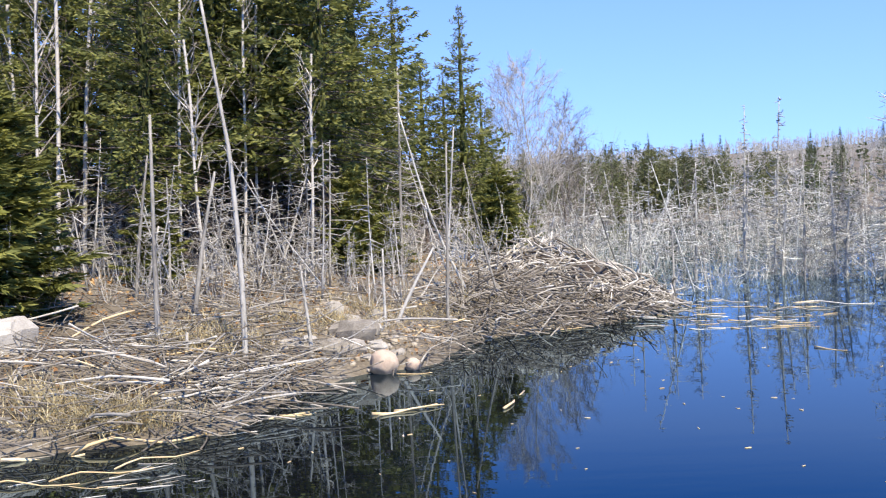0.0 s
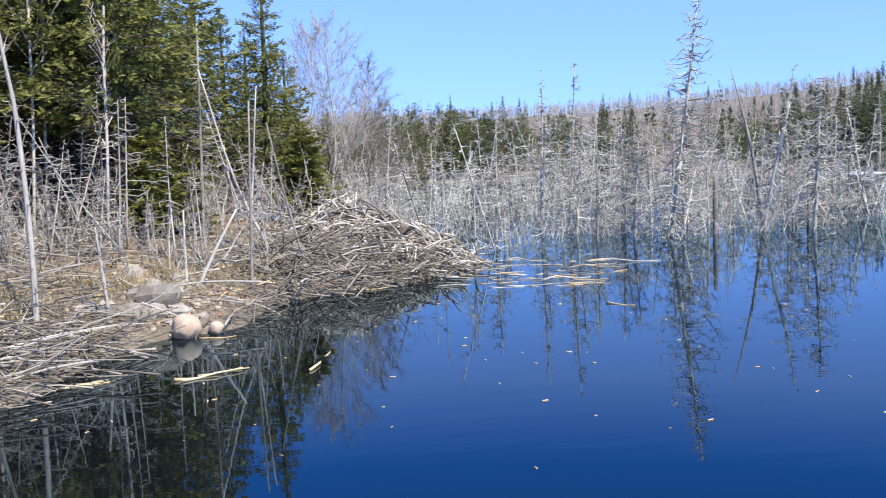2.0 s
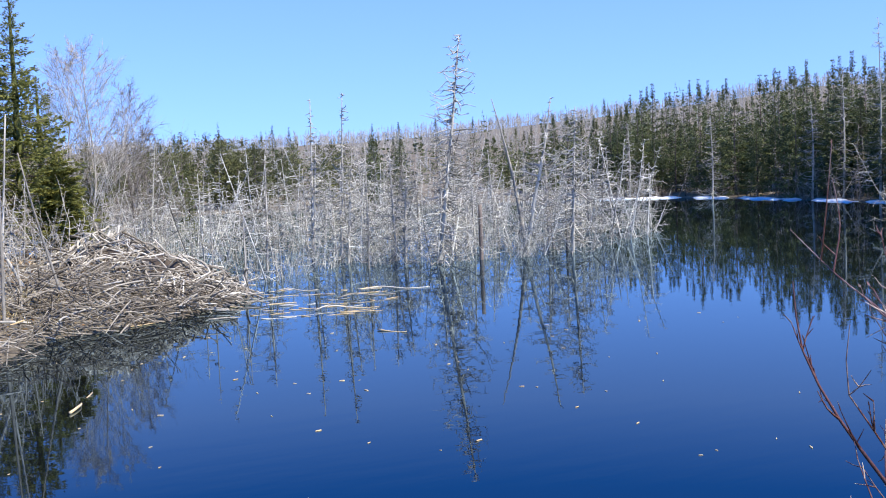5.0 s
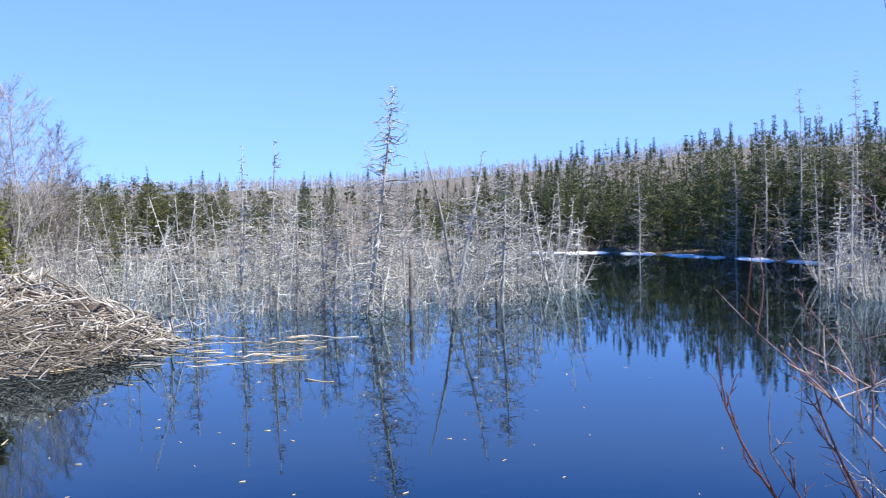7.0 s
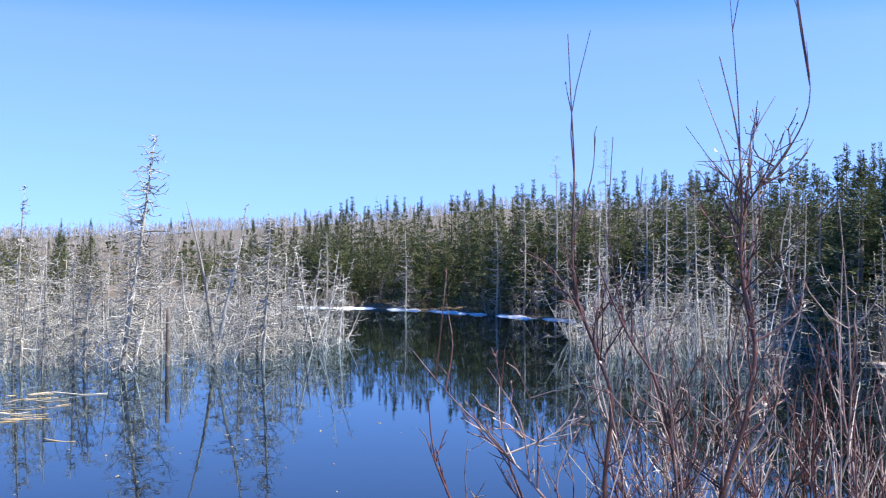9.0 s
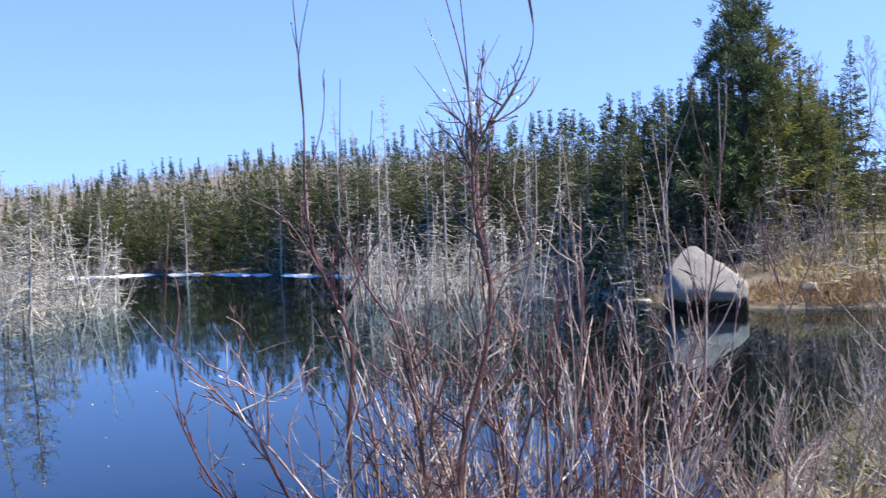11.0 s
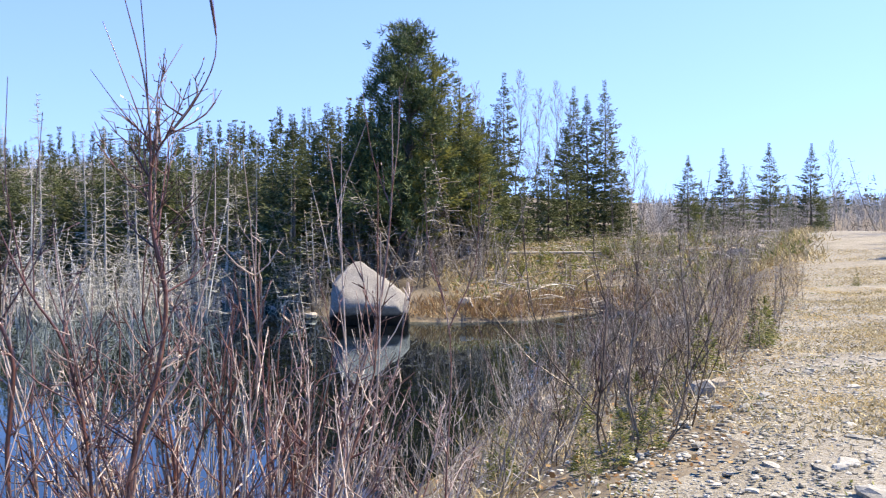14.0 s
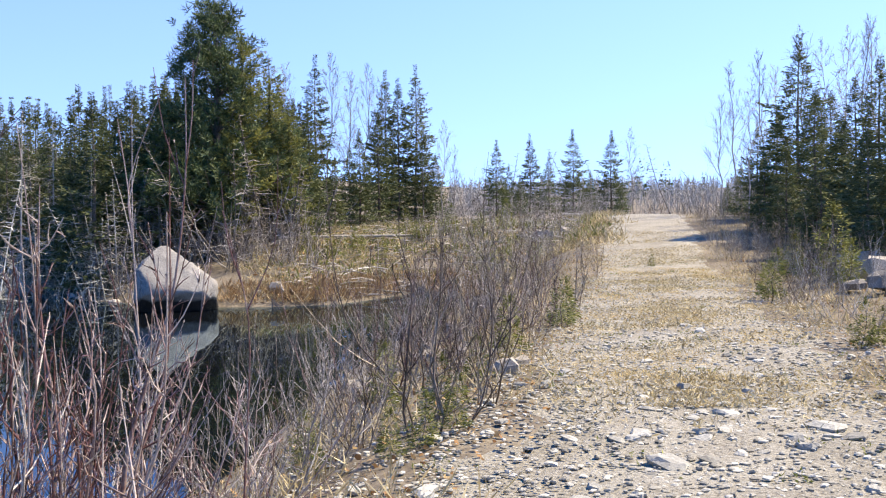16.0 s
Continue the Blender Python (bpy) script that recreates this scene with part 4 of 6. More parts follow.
MID = [snag_parts(340 + k, [(0, 0, -0.5), (0.1 * k - 0.15, 0.05, 1.6), (0.25 * k - 0.3, 0.1, 3.4)], 0.055, 75, 1.25, 0.12, 0.15, 0.4, 6, 0.011) for k in range(4)]
MID = [[q.mesh("dead_spruce", (M_GREY_SPRUCE, M_DEAD)[k % 2]) for q in MID[k]] for k in range(4)]
for i in range(40):
    a = rng.uniform(12, 33)
    d = np.interp(a, [11, 14, 17, 21, 23, 26, 30, 33, 35], [30.5, 31.5, 35, 34, 34, 35, 36.5, 40, 46]) + 14 * rng.uniform() ** 1.6
    x, y = polar(a, d)
    g = rng.uniform(0.6, 1.25)
    dead_tree(MID[i % 4], None, (x, y, 0), "small grey dead spruce standing among the drowned brush", "small drowned spruces", (0, 0, rng.uniform(0, 6)), g)
saps = [sapling(400 + k, (1.2, 1.7, 2.1, 2.6, 3.1, 3.6, 1.5, 2.3)[k], (14, 16, 18, 24, 26, 34, 18, 22)[k], 0.016 + 0.0022 * k, (0.8, 0.9, 0.9, 1.0, 0.9, 1.1, 1.1, 0.7)[k]).arrays() for k in range(8)]


for k in (1, 3, 6):
    bush = Soup()
    for q in stem_group(420 + k, 5, (0, 1.7, 0, 2.6, 0, 0, 1.5)[k], 0.55, 0.016, 4, 0.0095, 0.15):
        bush.add(*q.arrays())
    saps[k] = bush.arrays()


def thicket(name, label, spots, sizes, mat):
    q = Soup()
    pick = rng.integers(0, 8, len(spots))
    for k in range(8):
        ps = [p for p, c in zip(spots, pick) if c == k]
        sz = [p for p, c in zip(sizes, pick) if c == k]
        q.scatter(saps[k], ps, rng.uniform(0, 6, len(ps)), sz, rng.normal(0, 0.2, (len(ps), 2)))
    solo(name, q.mesh(name, mat), (0, 0, 0), label, "dead brush", kind="stuff")


spots, sizes = [], []
while len(spots) < 800:
    a = rng.uniform(5, 34.5)
    near = np.interp(a, [5, 9.5, 11, 14, 17, 21, 23, 26, 30, 33, 35], [34, 32, 29.5, 30.5, 34, 33.5, 33, 34, 35.5, 40, 46])
    d = near + 42 * rng.uniform() ** 1.5
    if a > 30.5 and d > 52:
        continue
    x, y = polar(a, d)
    spots.append((x, y, max(gz(x, y), -0.3)))
    sizes.append(rng.uniform(0.45, 1.15) * (1 + 0.008 * (d - 35)))
thicket("drowned_brush", "pale grey drowned brush and saplings standing in the pond", spots, sizes, M_THICKET)
spots, sizes = [], []
while len(spots) < 200:
    a = rng.uniform(31.5, 64)
    edge = shore_at(a)
    x, y = polar(a, edge + 0.2 + 3.0 * rng.uniform() ** 2)
    spots.append((x, y, max(gz(x, y), -0.2)))
    sizes.append(rng.uniform(0.5, 1.3))
thicket("shore_brush", "grey leafless brush along the far shore", spots, sizes, M_GREY_TWIG)
spots, sizes = [], []
while len(spots) < 230:                              # a drowned stand before the far shore
    a = rng.uniform(46.5, 62)
    x, y = polar(a, min(shore_at(a) + 2.0, rng.uniform(37, 47)))
    spots.append((x, y, max(gz(x, y), -0.2)))
    sizes.append(rng.uniform(0.5, 1.25))
thicket("drowned_stand", "grey drowned brush standing before the far shore", spots, sizes, M_THICKET)
GAUNT = [snag_parts(360 + k, [(0, 0, -0.3), (0.12 * k - 0.1, 0.05, 3.2), (0.2 * k - 0.2, 0.1, 6.6)], 0.06, 130, 1.3, 0.12, 0.1, 0.35, 6, 0.009) for k in range(3)]
GAUNT = [[q.mesh("dead_spruce", M_GREY_SPRUCE) for q in pair] for pair in GAUNT]
for i in range(13):
    a = 46 + 16.5 * (i + rng.uniform()) / 13
    x, y = polar(a, min(shore_at(a) + 1.0, rng.uniform(38, 48)))
    g = rng.uniform(0.6, 1.2)
    dead_tree(GAUNT[i % 3], None, (x, y, max(gz(x, y), -0.1)), "gaunt grey dead spruce with bare twigs at the far shore", "dead spruces along the far shore", (0, 0, rng.uniform(0, 6)), g)
spots, sizes = [], []
while len(spots) < 260:
    a = rng.uniform(-23, 8)
    d = np.interp(a, [-23, -12, -6, 0, 4, 8], [20, 21.5, 22, 23.5, 26, 31]) + rng.uniform(0, 7)
    x, y = polar(a, d)
    spots.append((x, y, gz(x, y)))
    sizes.append(rng.uniform(0.4, 1.1))
thicket("bank_brush", "grey dead brush in front of the firs on the bank", spots, sizes, M_DEAD)
spots, sizes = [], []
while len(spots) < 130:
    a = rng.uniform(62, 72.5)
    x, y = polar(a, rng.uniform(37.5, 43))
    spots.append((x, y, max(gz(x, y), -0.2)))
    sizes.append(rng.uniform(0.6, 1.5))
thicket("brush_behind_boulder", "grey leafless brush behind the big boulder", spots, sizes, M_GREY_TWIG)

spots, sizes = [], []
while len(spots) < 110:
    a = rng.uniform(79, 99)
    x, y = polar(a, rng.uniform(64, 125))
    spots.append((x, y, gz(x, y)))
    sizes.append(rng.uniform(0.9, 1.7))
thicket("crest_brush", "brown leafless brush beyond the road's crest", spots, sizes, M_GREY_TWIG)

spots, sizes = [], []
while len(spots) < 120:
    x, y = polar(rng.uniform(70.5, 88), rng.uniform(35, 60))
    if y < 2.2 or offshore(x, y) < 0.3:
        continue
    spots.append((x, y, gz(x, y)))
    sizes.append(rng.uniform(0.18, 0.5))
thicket("clearing_brush", "low brown leafless brush scattered over the clearing", spots, sizes, M_GREY_TWIG)

# -- snags and birches on the wooded bank --
SNAGS = [
    ([(-3.28, 16.81, -0.3), (-3.28, 16.9, 1.73), (-3.36, 16.89, 3.64), (-3.44, 16.87, 4.37), (-3.69, 16.82, 6.3)], 0.062, 26, 0.5, "tall leaning silver-grey dead trunk at the water's edge"),
    ([(-4.65, 16.75, 0.0), (-4.62, 16.76, 2.2), (-4.57, 16.77, 4.46)], 0.062, 22, 0.6, "broken grey dead trunk on the debris bank"),
    ([(-4.63, 19.03, 0.6), (-4.4, 19.1, 2.2), (-4.1, 19.15, 3.6)], 0.06, 10, 0.5, "leaning pale dead trunk on the debris bank"),
    ([(-6.03, 20.2, 0.7), (-5.83, 20.26, 2.6), (-5.63, 20.32, 4.0)], 0.05, 22, 0.6, "leaning pale dead trunk on the debris bank"),
    ([(-5.92, 20.24, 0.7), (-5.5, 20.35, 2.64)], 0.04, 8, 0.4, "leaning pale dead trunk on the debris bank"),
    ([(0.7, 24.08, 0.3), (-0.22, 24.08, 2.37), (-0.91, 24.07, 4.9)], 0.045, 10, 0.4, "leaning thin white dead birch over the bank"),
    ([(1.3, 23.55, 0.1), (0.8, 23.56, 2.2), (0.5, 23.58, 3.7)], 0.04, 8, 0.4, "leaning thin white dead birch over the bank"),
    ([(-0.01, 21.81, -0.3), (0.06, 21.85, 2.0), (0.13, 21.89, 4.1)], 0.045, 14, 0.4, "thin pale dead pole at the water's edge"),
    ([(-0.06, 23.58, 0.2), (0.12, 23.58, 2.2), (0.32, 23.58, 4.5)], 0.04, 16, 0.5, "thin pale dead pole at the water's edge"),
    ([(-1.2, 21.05, 0.1), (-0.7, 21.06, 1.1), (-0.22, 21.08, 1.95)], 0.055, 5, 0.3, "slanting pale dead log propped on the bank"),
    ([(-1.08, 26.06, 0.6), (-1.02, 26.06, 3.4), (-0.96, 26.07, 6.2)], 0.06, 50, 0.8, "bare grey dead tree before the firs"),
    ([(-4.18, 16.57, -0.2), (-4.16, 16.58, 0.4), (-4.13, 16.58, 1.0)], 0.06, 0, 0.3, "short weathered stump standing in the debris"),
    ([(-1.22, 20.55, 0.1), (-1.22, 20.55, 1.1), (-1.21, 20.55, 2.0)], 0.045, 16, 0.4, "short grey dead pole on the bank"),
    ([(-2.3, 17.9, -0.2), (-2.4, 18.0, 1.0), (-2.5, 18.1, 1.9)], 0.05, 20, 0.5, "short grey dead pole with twigs on the bank"),
]
for i, (p, r, n, reach, label) in enumerate(SNAGS):
    b = np.array(p[0])
    dead_tree(snag_parts(700 + i, np.array(p) - b, r * 0.85, int(n * 2.6), reach * 1.2, 0.12, 0.4, 0.3, 8, 0.0065), M_DEAD, tuple(b), label, "dead trunks on the bank")
BIRCH = [(-9.02, 24.48, 0.47, 9.6, 0.16), (-8.79, 25.62, 0.77, 9.6, 0.15), (-8.98, 23.42, 0.2, 6.6, 0.05), (-6.11, 24.33, 0.31, 7.5, 0.05), (-4.89, 25.62, 0.3, 7.5, 0.06), (-4.74, 26.67, 0.3, 8.0, 0.05),
         (-10.3, 25.5, 0.1, 8.0, 0.05), (-3.2, 25.2, 0.2, 5.4, 0.04), (-5.4, 23.8, -0.2, 5.6, 0.05)]
for i, (x, y, dx, h, r) in enumerate(BIRCH):
    t = thing("birch_tree", (x, y, gz(x, y) - 0.05), "white-barked leafless birch among the firs", "tree", "birches on the wooded bank")
    rr = np.random.default_rng(800 + i)
    q = Soup()
    r = 0.036 if r < 0.1 else 0.055
    q.tube(smooth_path([(0, 0, 0), (dx * 0.4 + rr.normal(0, 0.06), 0, h * 0.4), (dx * 0.8, 0, h * 0.75), (dx * 1.2, 0, h)], 4), np.linspace(r, 0.03, 13), 8)
    part("trunk", q.mesh("birch_trunk", M_BIRCH, True), t)
    q = Soup()
    for j in range(14):
        u = rr.uniform(0.4, 0.98)
        b = np.array((dx * 1.1 * u, 0, h * u))
        az, L = rr.uniform(0, 6.3), rr.uniform(0.5, 1.4)
        d = np.array((math.cos(az), math.sin(az), rr.uniform(0.8, 1.8))) * L * 0.6
        q.tube([b, b + d * 0.5 + rr.normal(0, 0.04, 3), b + d], [0.022, 0.014, 0.006], 4)
        for k in range(5):
            e = b + d * rr.uniform(0.3, 1)
            q.tube([e, e + rr.normal(0, 0.25, 3) + (0, 0, 0.2)], [0.007, 0.003], 3)
    part("crown", q.mesh("birch_branches", M_GREY_TWIG), t)

for a, d, h, k in [(5.2, 40, 8.8, 0), (6.4, 43, 8.2, 1), (3.6, 41, 8.4, 2), (7.4, 46, 6.8, 0)]:
    x, y = polar(a, d)
    m = bare_tree(900 + k + int(a * 10), h, 0.36, 40, 0.05, 0.2, 0.0052, 11, 5, 1.2).mesh("bare_tree", M_GREY_TWIG)
    solo("bare_tree", m, (x, y, gz(x, y) - 0.05), "leafless grey deciduous tree with fine purplish twigs", "tree", "bare trees behind the lodge")
BARE = [bare_tree(950 + k, 8.0, 0.24, 22, 0.05, 0.25, 0.0062, 8, 3, 1.7).mesh("bare_tree", M_GREY_TWIG) for k in range(3)]
for a, d, top in [(73.4, 60, 8.6), (74.6, 58, 7.6), (75.4, 62, 8.0), (76.0, 60, 7.2), (79.6, 56, 5.0), (80.2, 58, 3.6), (78.9, 60, 6.2), (71.3, 50, 8.0), (70.3, 50, 8.2), (90.0, 72, 4.4),
                  (94.6, 46, 6.0), (95.6, 45, 7.6), (96.6, 44, 8.2), (97.2, 42, 7.4), (98.9, 40, 9.2), (99.8, 38, 8.6), (101.0, 36, 9.4), (102.0, 36, 9.6), (103.2, 34, 10), (96.0, 40, 6.4), (100.4, 44, 9.0)]:
    x, y = polar(a, d)
    sc = (3 + d * math.tan(radians(top)) - gz(x, y)) / 8.0
    solo("bare_tree", BARE[int(rng.integers(0, 3))], (x, y, gz(x, y) - 0.05), "leafless grey young poplar with upright twigs", "tree", "bare trees by the road and clearing", (0, 0, rng.uniform(0, 6)), (sc, sc, sc))

# ---- beaver lodge and debris bank ----
rng = np.random.default_rng(31)


def stick_mesh(seed, length, radius, mat, bend=0.018, sides=5):
    r = np.random.default_rng(seed)
    q = Soup()
    p = smooth_path(np.array([(-0.5, 0, 0), (-0.2, r.normal(0, bend), r.normal(0, bend)), (0.15, r.normal(0, bend), r.normal(0, bend)), (0.5, 0, 0)]) * length, 2)
    q.tube(p, radius * np.linspace(1.0, 0.5, len(p)), sides, True)
    return q


STICK = [stick_mesh(60 + k, (0.7, 1.0, 1.4, 1.9, 0.8, 1.2)[k], (0.010, 0.013, 0.015, 0.018, 0.009, 0.016)[k], M_STICK) for k in range(6)]
STICK_MESH = [q.mesh("stick", M_STICK) for q in STICK]
FRESH_MESH = [q.mesh("peeled_stick", M_FRESH) for q in STICK]
GREY_MESH = [q.mesh("grey_stick", M_DEAD) for q in STICK]
STICK_ARR = [q.arrays() for q in STICK]

LX, LY, LR, LH = 2.35, 27.3, 3.5, 1.5


def lodge_top(x, y):
    u = np.hypot((x - LX) / LR, (y - LY) / (LR * 1.05))
    return LH * np.clip(1 - u ** 1.25, 0, 1)


def euler_for(way, roll=0.0):
    return Vector(way).to_track_quat("X", "Z").to_euler()


lodge = thing("beaver_lodge", (LX, LY, 0), "domed beaver lodge of bleached sticks and mud at the water's edge", "beaver lodge")
q = Soup()
na, nr = 40, 14
for i in range(nr + 1):
    for j in range(na):
        a, u = j * 2 * math.pi / na, 1.04 * i / nr
        x, y = LR * u * math.cos(a), LR * 1.05 * u * math.sin(a)
        z = LH * max(0, 1 - u ** 1.25) + 0.5 * math.sin(5 * a + 7 * u) * u * (1 - u) + 0.3 * math.sin(3 * a - 9 * u) * u * (1 - u) + rng.normal(0, 0.03) - (0.35 if i == nr else 0.05)
        q.add([(x, y, z)])
q.q.append(np.array([(i * na + j, (i + 1) * na + j, (i + 1) * na + (j + 1) % na, i * na + (j + 1) % na) for i in range(nr) for j in range(na)]))
part("mound", q.mesh("mound", M_MUD, True), lodge, "dark mud core between the sticks")
more = Soup()
for i in range(1150):
    a, u = rng.uniform(0, 6.283), math.sqrt(rng.uniform(0, 1.06))
    x, y = LR * u * math.cos(a), LR * 1.05 * u * math.sin(a)
    z = float(lodge_top(LX + x, LY + y)) + rng.uniform(0.0, 0.16)
    slope = 1.1 * LH / LR
    th = rng.uniform(0, 6.283)
    fall = -slope * math.cos(th - a)
    w = Vector((math.cos(th), math.sin(th), fall + rng.normal(0.05, 0.26)))
    k = int(rng.integers(0, 6))
    if i < 290:
        part("stick", STICK_MESH[k], lodge, at=(x, y, z + 0.02), rot=euler_for(w), scl=(rng.uniform(0.6, 1.2), 1.7, 1.7))
    else:
        v, f4, f3 = STICK_ARR[k]
        R3 = np.array(euler_for(w).to_matrix())
        more.add((v * (rng.uniform(0.6, 1.2), 1.6, 1.6)) @ R3.T + (x, y, z), f4, f3)
part("stick_jumble", more.mesh("stick_jumble", M_STICK), lodge, kind="stuff")

heap = Soup()
count = 0
while count < 1000:
    a = rng.uniform(-25, 4.5)
    d = rng.uniform(13.5, 26)
    x, y = polar(a, d)
    sd = offshore(x, y)
    lim = 6.0 if a < -5 else 3.5
    if sd < -0.2 or sd > lim or rng.uniform() < sd / (lim + 1.5) or (-9 < a < -2 and d > 17.8 and rng.uniform() < 0.7):
        continue
    th = radians(90 - a) + rng.normal(0, 0.55) + (math.pi / 2 if rng.uniform() < 0.72 else 0)
    w = Vector((math.cos(th), math.sin(th), rng.normal(0.06, 0.24)))
    k = int(rng.integers(0, 6))
    z = max(gz(x, y), 0.0) + rng.uniform(0.02, 0.22)
    count += 1
    if count % 9 == 0:
        me = (STICK_MESH, GREY_MESH, STICK_MESH, GREY_MESH, GREY_MESH, STICK_MESH, GREY_MESH, FRESH_MESH)[int(rng.integers(0, 8))][k]
        sc = rng.uniform(0.8, 1.9)
        solo("driftwood_stick", me, (x, y, z + 0.04), "bleached beaver-cut stick lying on the debris bank", "stick", "sticks on the debris bank", tuple(euler_for(w)), (sc, 1.3, 1.3))
    else:
        v, f4, f3 = STICK_ARR[k]
        heap.add((v * (rng.uniform(0.6, 1.5), 0.85, 0.85)) @ np.array(euler_for(w).to_matrix()).T + (x, y, z), f4, f3)
count = 0
while count < 900:                                   # the trodden apron in front of the lodge
    x, y = polar(rng.uniform(0, 11), rng.uniform(21.5, 27))
    sd = offshore(x, y)
    if sd < -0.15 or sd > 2.8:
        continue
    th = rng.uniform(0, 6.3)
    w = Vector((math.cos(th), math.sin(th), rng.normal(0.08, 0.34)))
    v, f4, f3 = STICK_ARR[int(rng.integers(0, 6))]
    heap.add((v * (rng.uniform(0.5, 1.3), 1.1, 1.1)) @ np.array(euler_for(w).to_matrix()).T + (x, y, max(gz(x, y), 0.0) + rng.uniform(0.02, 0.2)), f4, f3)
    count += 1
solo("stick_litter", heap.mesh("stick_litter", M_STICK), (0, 0, 0), "tangle of bleached sticks covering the bank", "sticks", kind="stuff")

# long drifted branches that fan out from the bank
for i, (x0, y0, x1, y1, z1, r) in enumerate([(-4.3, 14.6, -2.6, 16.6, 0.35, 0.03), (-4.2, 14.5, -2.4, 16.2, 0.25, 0.025), (-4.0, 14.5, -2.0, 16.9, 0.45, 0.022), (-4.1, 14.4, -2.2, 15.4, 0.15, 0.02), (-3.9, 14.3, -1.6, 15.6, 0.1, 0.02),
                                          (-4.5, 14.8, -3.3, 17.2, 0.6, 0.025), (-3.8, 14.6, -1.9, 16.2, 0.55, 0.018), (-6.8, 15.6, -3.6, 16.2, 0.55, 0.04), (-9.0, 16.6, -5.2, 16.6, 0.75, 0.045), (-7.6, 15.0, -4.9, 15.3, 0.4, 0.035)]):
    z0 = max(gz(x0, y0), 0.02) + 0.06
    m = snag(1500 + i, [(0, 0, 0), ((x1 - x0) * 0.5, (y1 - y0) * 0.5, (z1 - z0) * 0.5 + 0.08), (x1 - x0, y1 - y0, z1 - z0)], r, 12, 0.55, 0.2, 0.4, 0.2, 6, 0.007).mesh("drift_branch", M_DEAD)
    solo("drift_branch", m, (x0, y0, z0), "forked bleached branch lying over the bank and water", "branch", "drifted branches")

for i in range(34):                                  # smaller forked branches thrown over the bank
    a, d = rng.uniform(-24, -7), rng.uniform(14.6, 18.6)
    x, y = polar(a, d)
    if not -0.2 < offshore(x, y) < 4.5:
        continue
    th, L = rng.uniform(0, 6.283), rng.uniform(0.9, 2.2)
    z = max(gz(x, y), 0.0) + 0.08
    m = snag(1600 + i, [(0, 0, 0), (math.cos(th) * L * 0.5, math.sin(th) * L * 0.5, 0.16), (math.cos(th) * L, math.sin(th) * L, rng.uniform(0.05, 0.7))], rng.uniform(0.012, 0.024), 16, 0.5, 0.15, 0.3, 0.2, 5, 0.006).mesh("drift_branch", M_DEAD)
    solo("drift_branch", m, (x, y, z), "forked bleached branch lying on the debris bank", "branch", "drifted branches")

# pale and fresh sticks afloat
AFLOAT = [(-1.1, 14.4, -0.2, 14.9, 0.04), (-1.0, 14.3, -0.35, 14.75, 0.03), (-0.8, 14.55, -0.1, 14.85, 0.025), (0.72, 14.4, 1.1, 15.6, 0.035), (6.5, 18.6, 6.85, 18.0, 0.025), (-3.4, 14.2, -2.0, 14.7, 0.05), (-2.4, 14.55, -1.9, 14.65, 0.03),
          (-4.7, 12.75, -3.2, 13.6, 0.045), (-5.6, 12.6, -4.5, 12.75, 0.05), (-0.9, 17.6, -0.3, 17.6, 0.02), (-0.6, 21.6, 1.5, 22.1, 0.03), (1.2, 22.0, 3.0, 22.6, 0.025)]
for x0, y0, x1, y1, r in AFLOAT:
    L = math.hypot(x1 - x0, y1 - y0)
    k = int(np.argmin([abs(L - s) for s in (0.7, 1.0, 1.4, 1.9, 0.8, 1.2)]))
    nat = (0.7, 1.0, 1.4, 1.9, 0.8, 1.2)[k]
    g = r / (0.012, 0.015, 0.018, 0.022, 0.010, 0.019)[k] * 0.75
    solo("floating_stick", FRESH_MESH[k], ((x0 + x1) / 2, (y0 + y1) / 2, 0.02), "straw-coloured peeled stick floating on the pond", "stick", "floating sticks", (0, 0, math.atan2(y1 - y0, x1 - x0)), (L / nat, g, g))
for i in range(40):
    a = rng.uniform(10.5, 21)
    d = rng.uniform(22.2, 27.5) + max(0, 12.5 - a) * 0.8
    x, y = polar(a, d)
    if offshore(x, y) > -0.4:
        continue
    solo("floating_stick", (FRESH_MESH, STICK_MESH)[i % 2][i % 6], (x, y, 0.015), "straw-coloured peeled stick floating on the pond", "stick", "floating sticks", (0, 0, rng.normal(-0.2, 0.16)), (rng.uniform(0.5, 1.2), 0.95, 0.95))
for i in range(16):
    a, d = rng.uniform(-25, -15), rng.uniform(11.3, 12.9)
    x, y = polar(a, d)
    solo("floating_stick", (FRESH_MESH, STICK_MESH, GREY_MESH)[i % 3][i % 6], (x, y, 0.01), "straw-coloured peeled stick floating by the bank", "stick", "floating sticks", (0, 0, rng.normal(0.25, 0.4)), (0.6, 0.7, 0.7))
chip = Soup()
chip.add(np.array([(-0.5, -0.12, 0), (0.5, -0.16, 0), (0.46, 0.15, 0.02), (-0.45, 0.12, 0.02), (-0.42, -0.08, 0.09), (0.42, -0.1, 0.1), (0.4, 0.1, 0.1), (-0.4, 0.08, 0.09)]) * 0.13,
         [(0, 3, 2, 1), (4, 5, 6, 7), (0, 1, 5, 4), (1, 2, 6, 5), (2, 3, 7, 6), (3, 0, 4, 7)])
chip = chip.mesh("wood_chip", M_FRESH)
for i in range(80):
    a, d = rng.uniform(-12, 42), rng.uniform(9.5, 21)
    x, y = polar(a, d)
    if offshore(x, y) > -0.4:
        continue
    g = rng.uniform(0.25, 0.75)
    solo("wood_chip", chip, (x, y, 0.002), "small pale wood chip floating on the pond", "wood chip", "floating wood chips", (0, 0, rng.uniform(0, 6)), (g, g * 0.7, g))

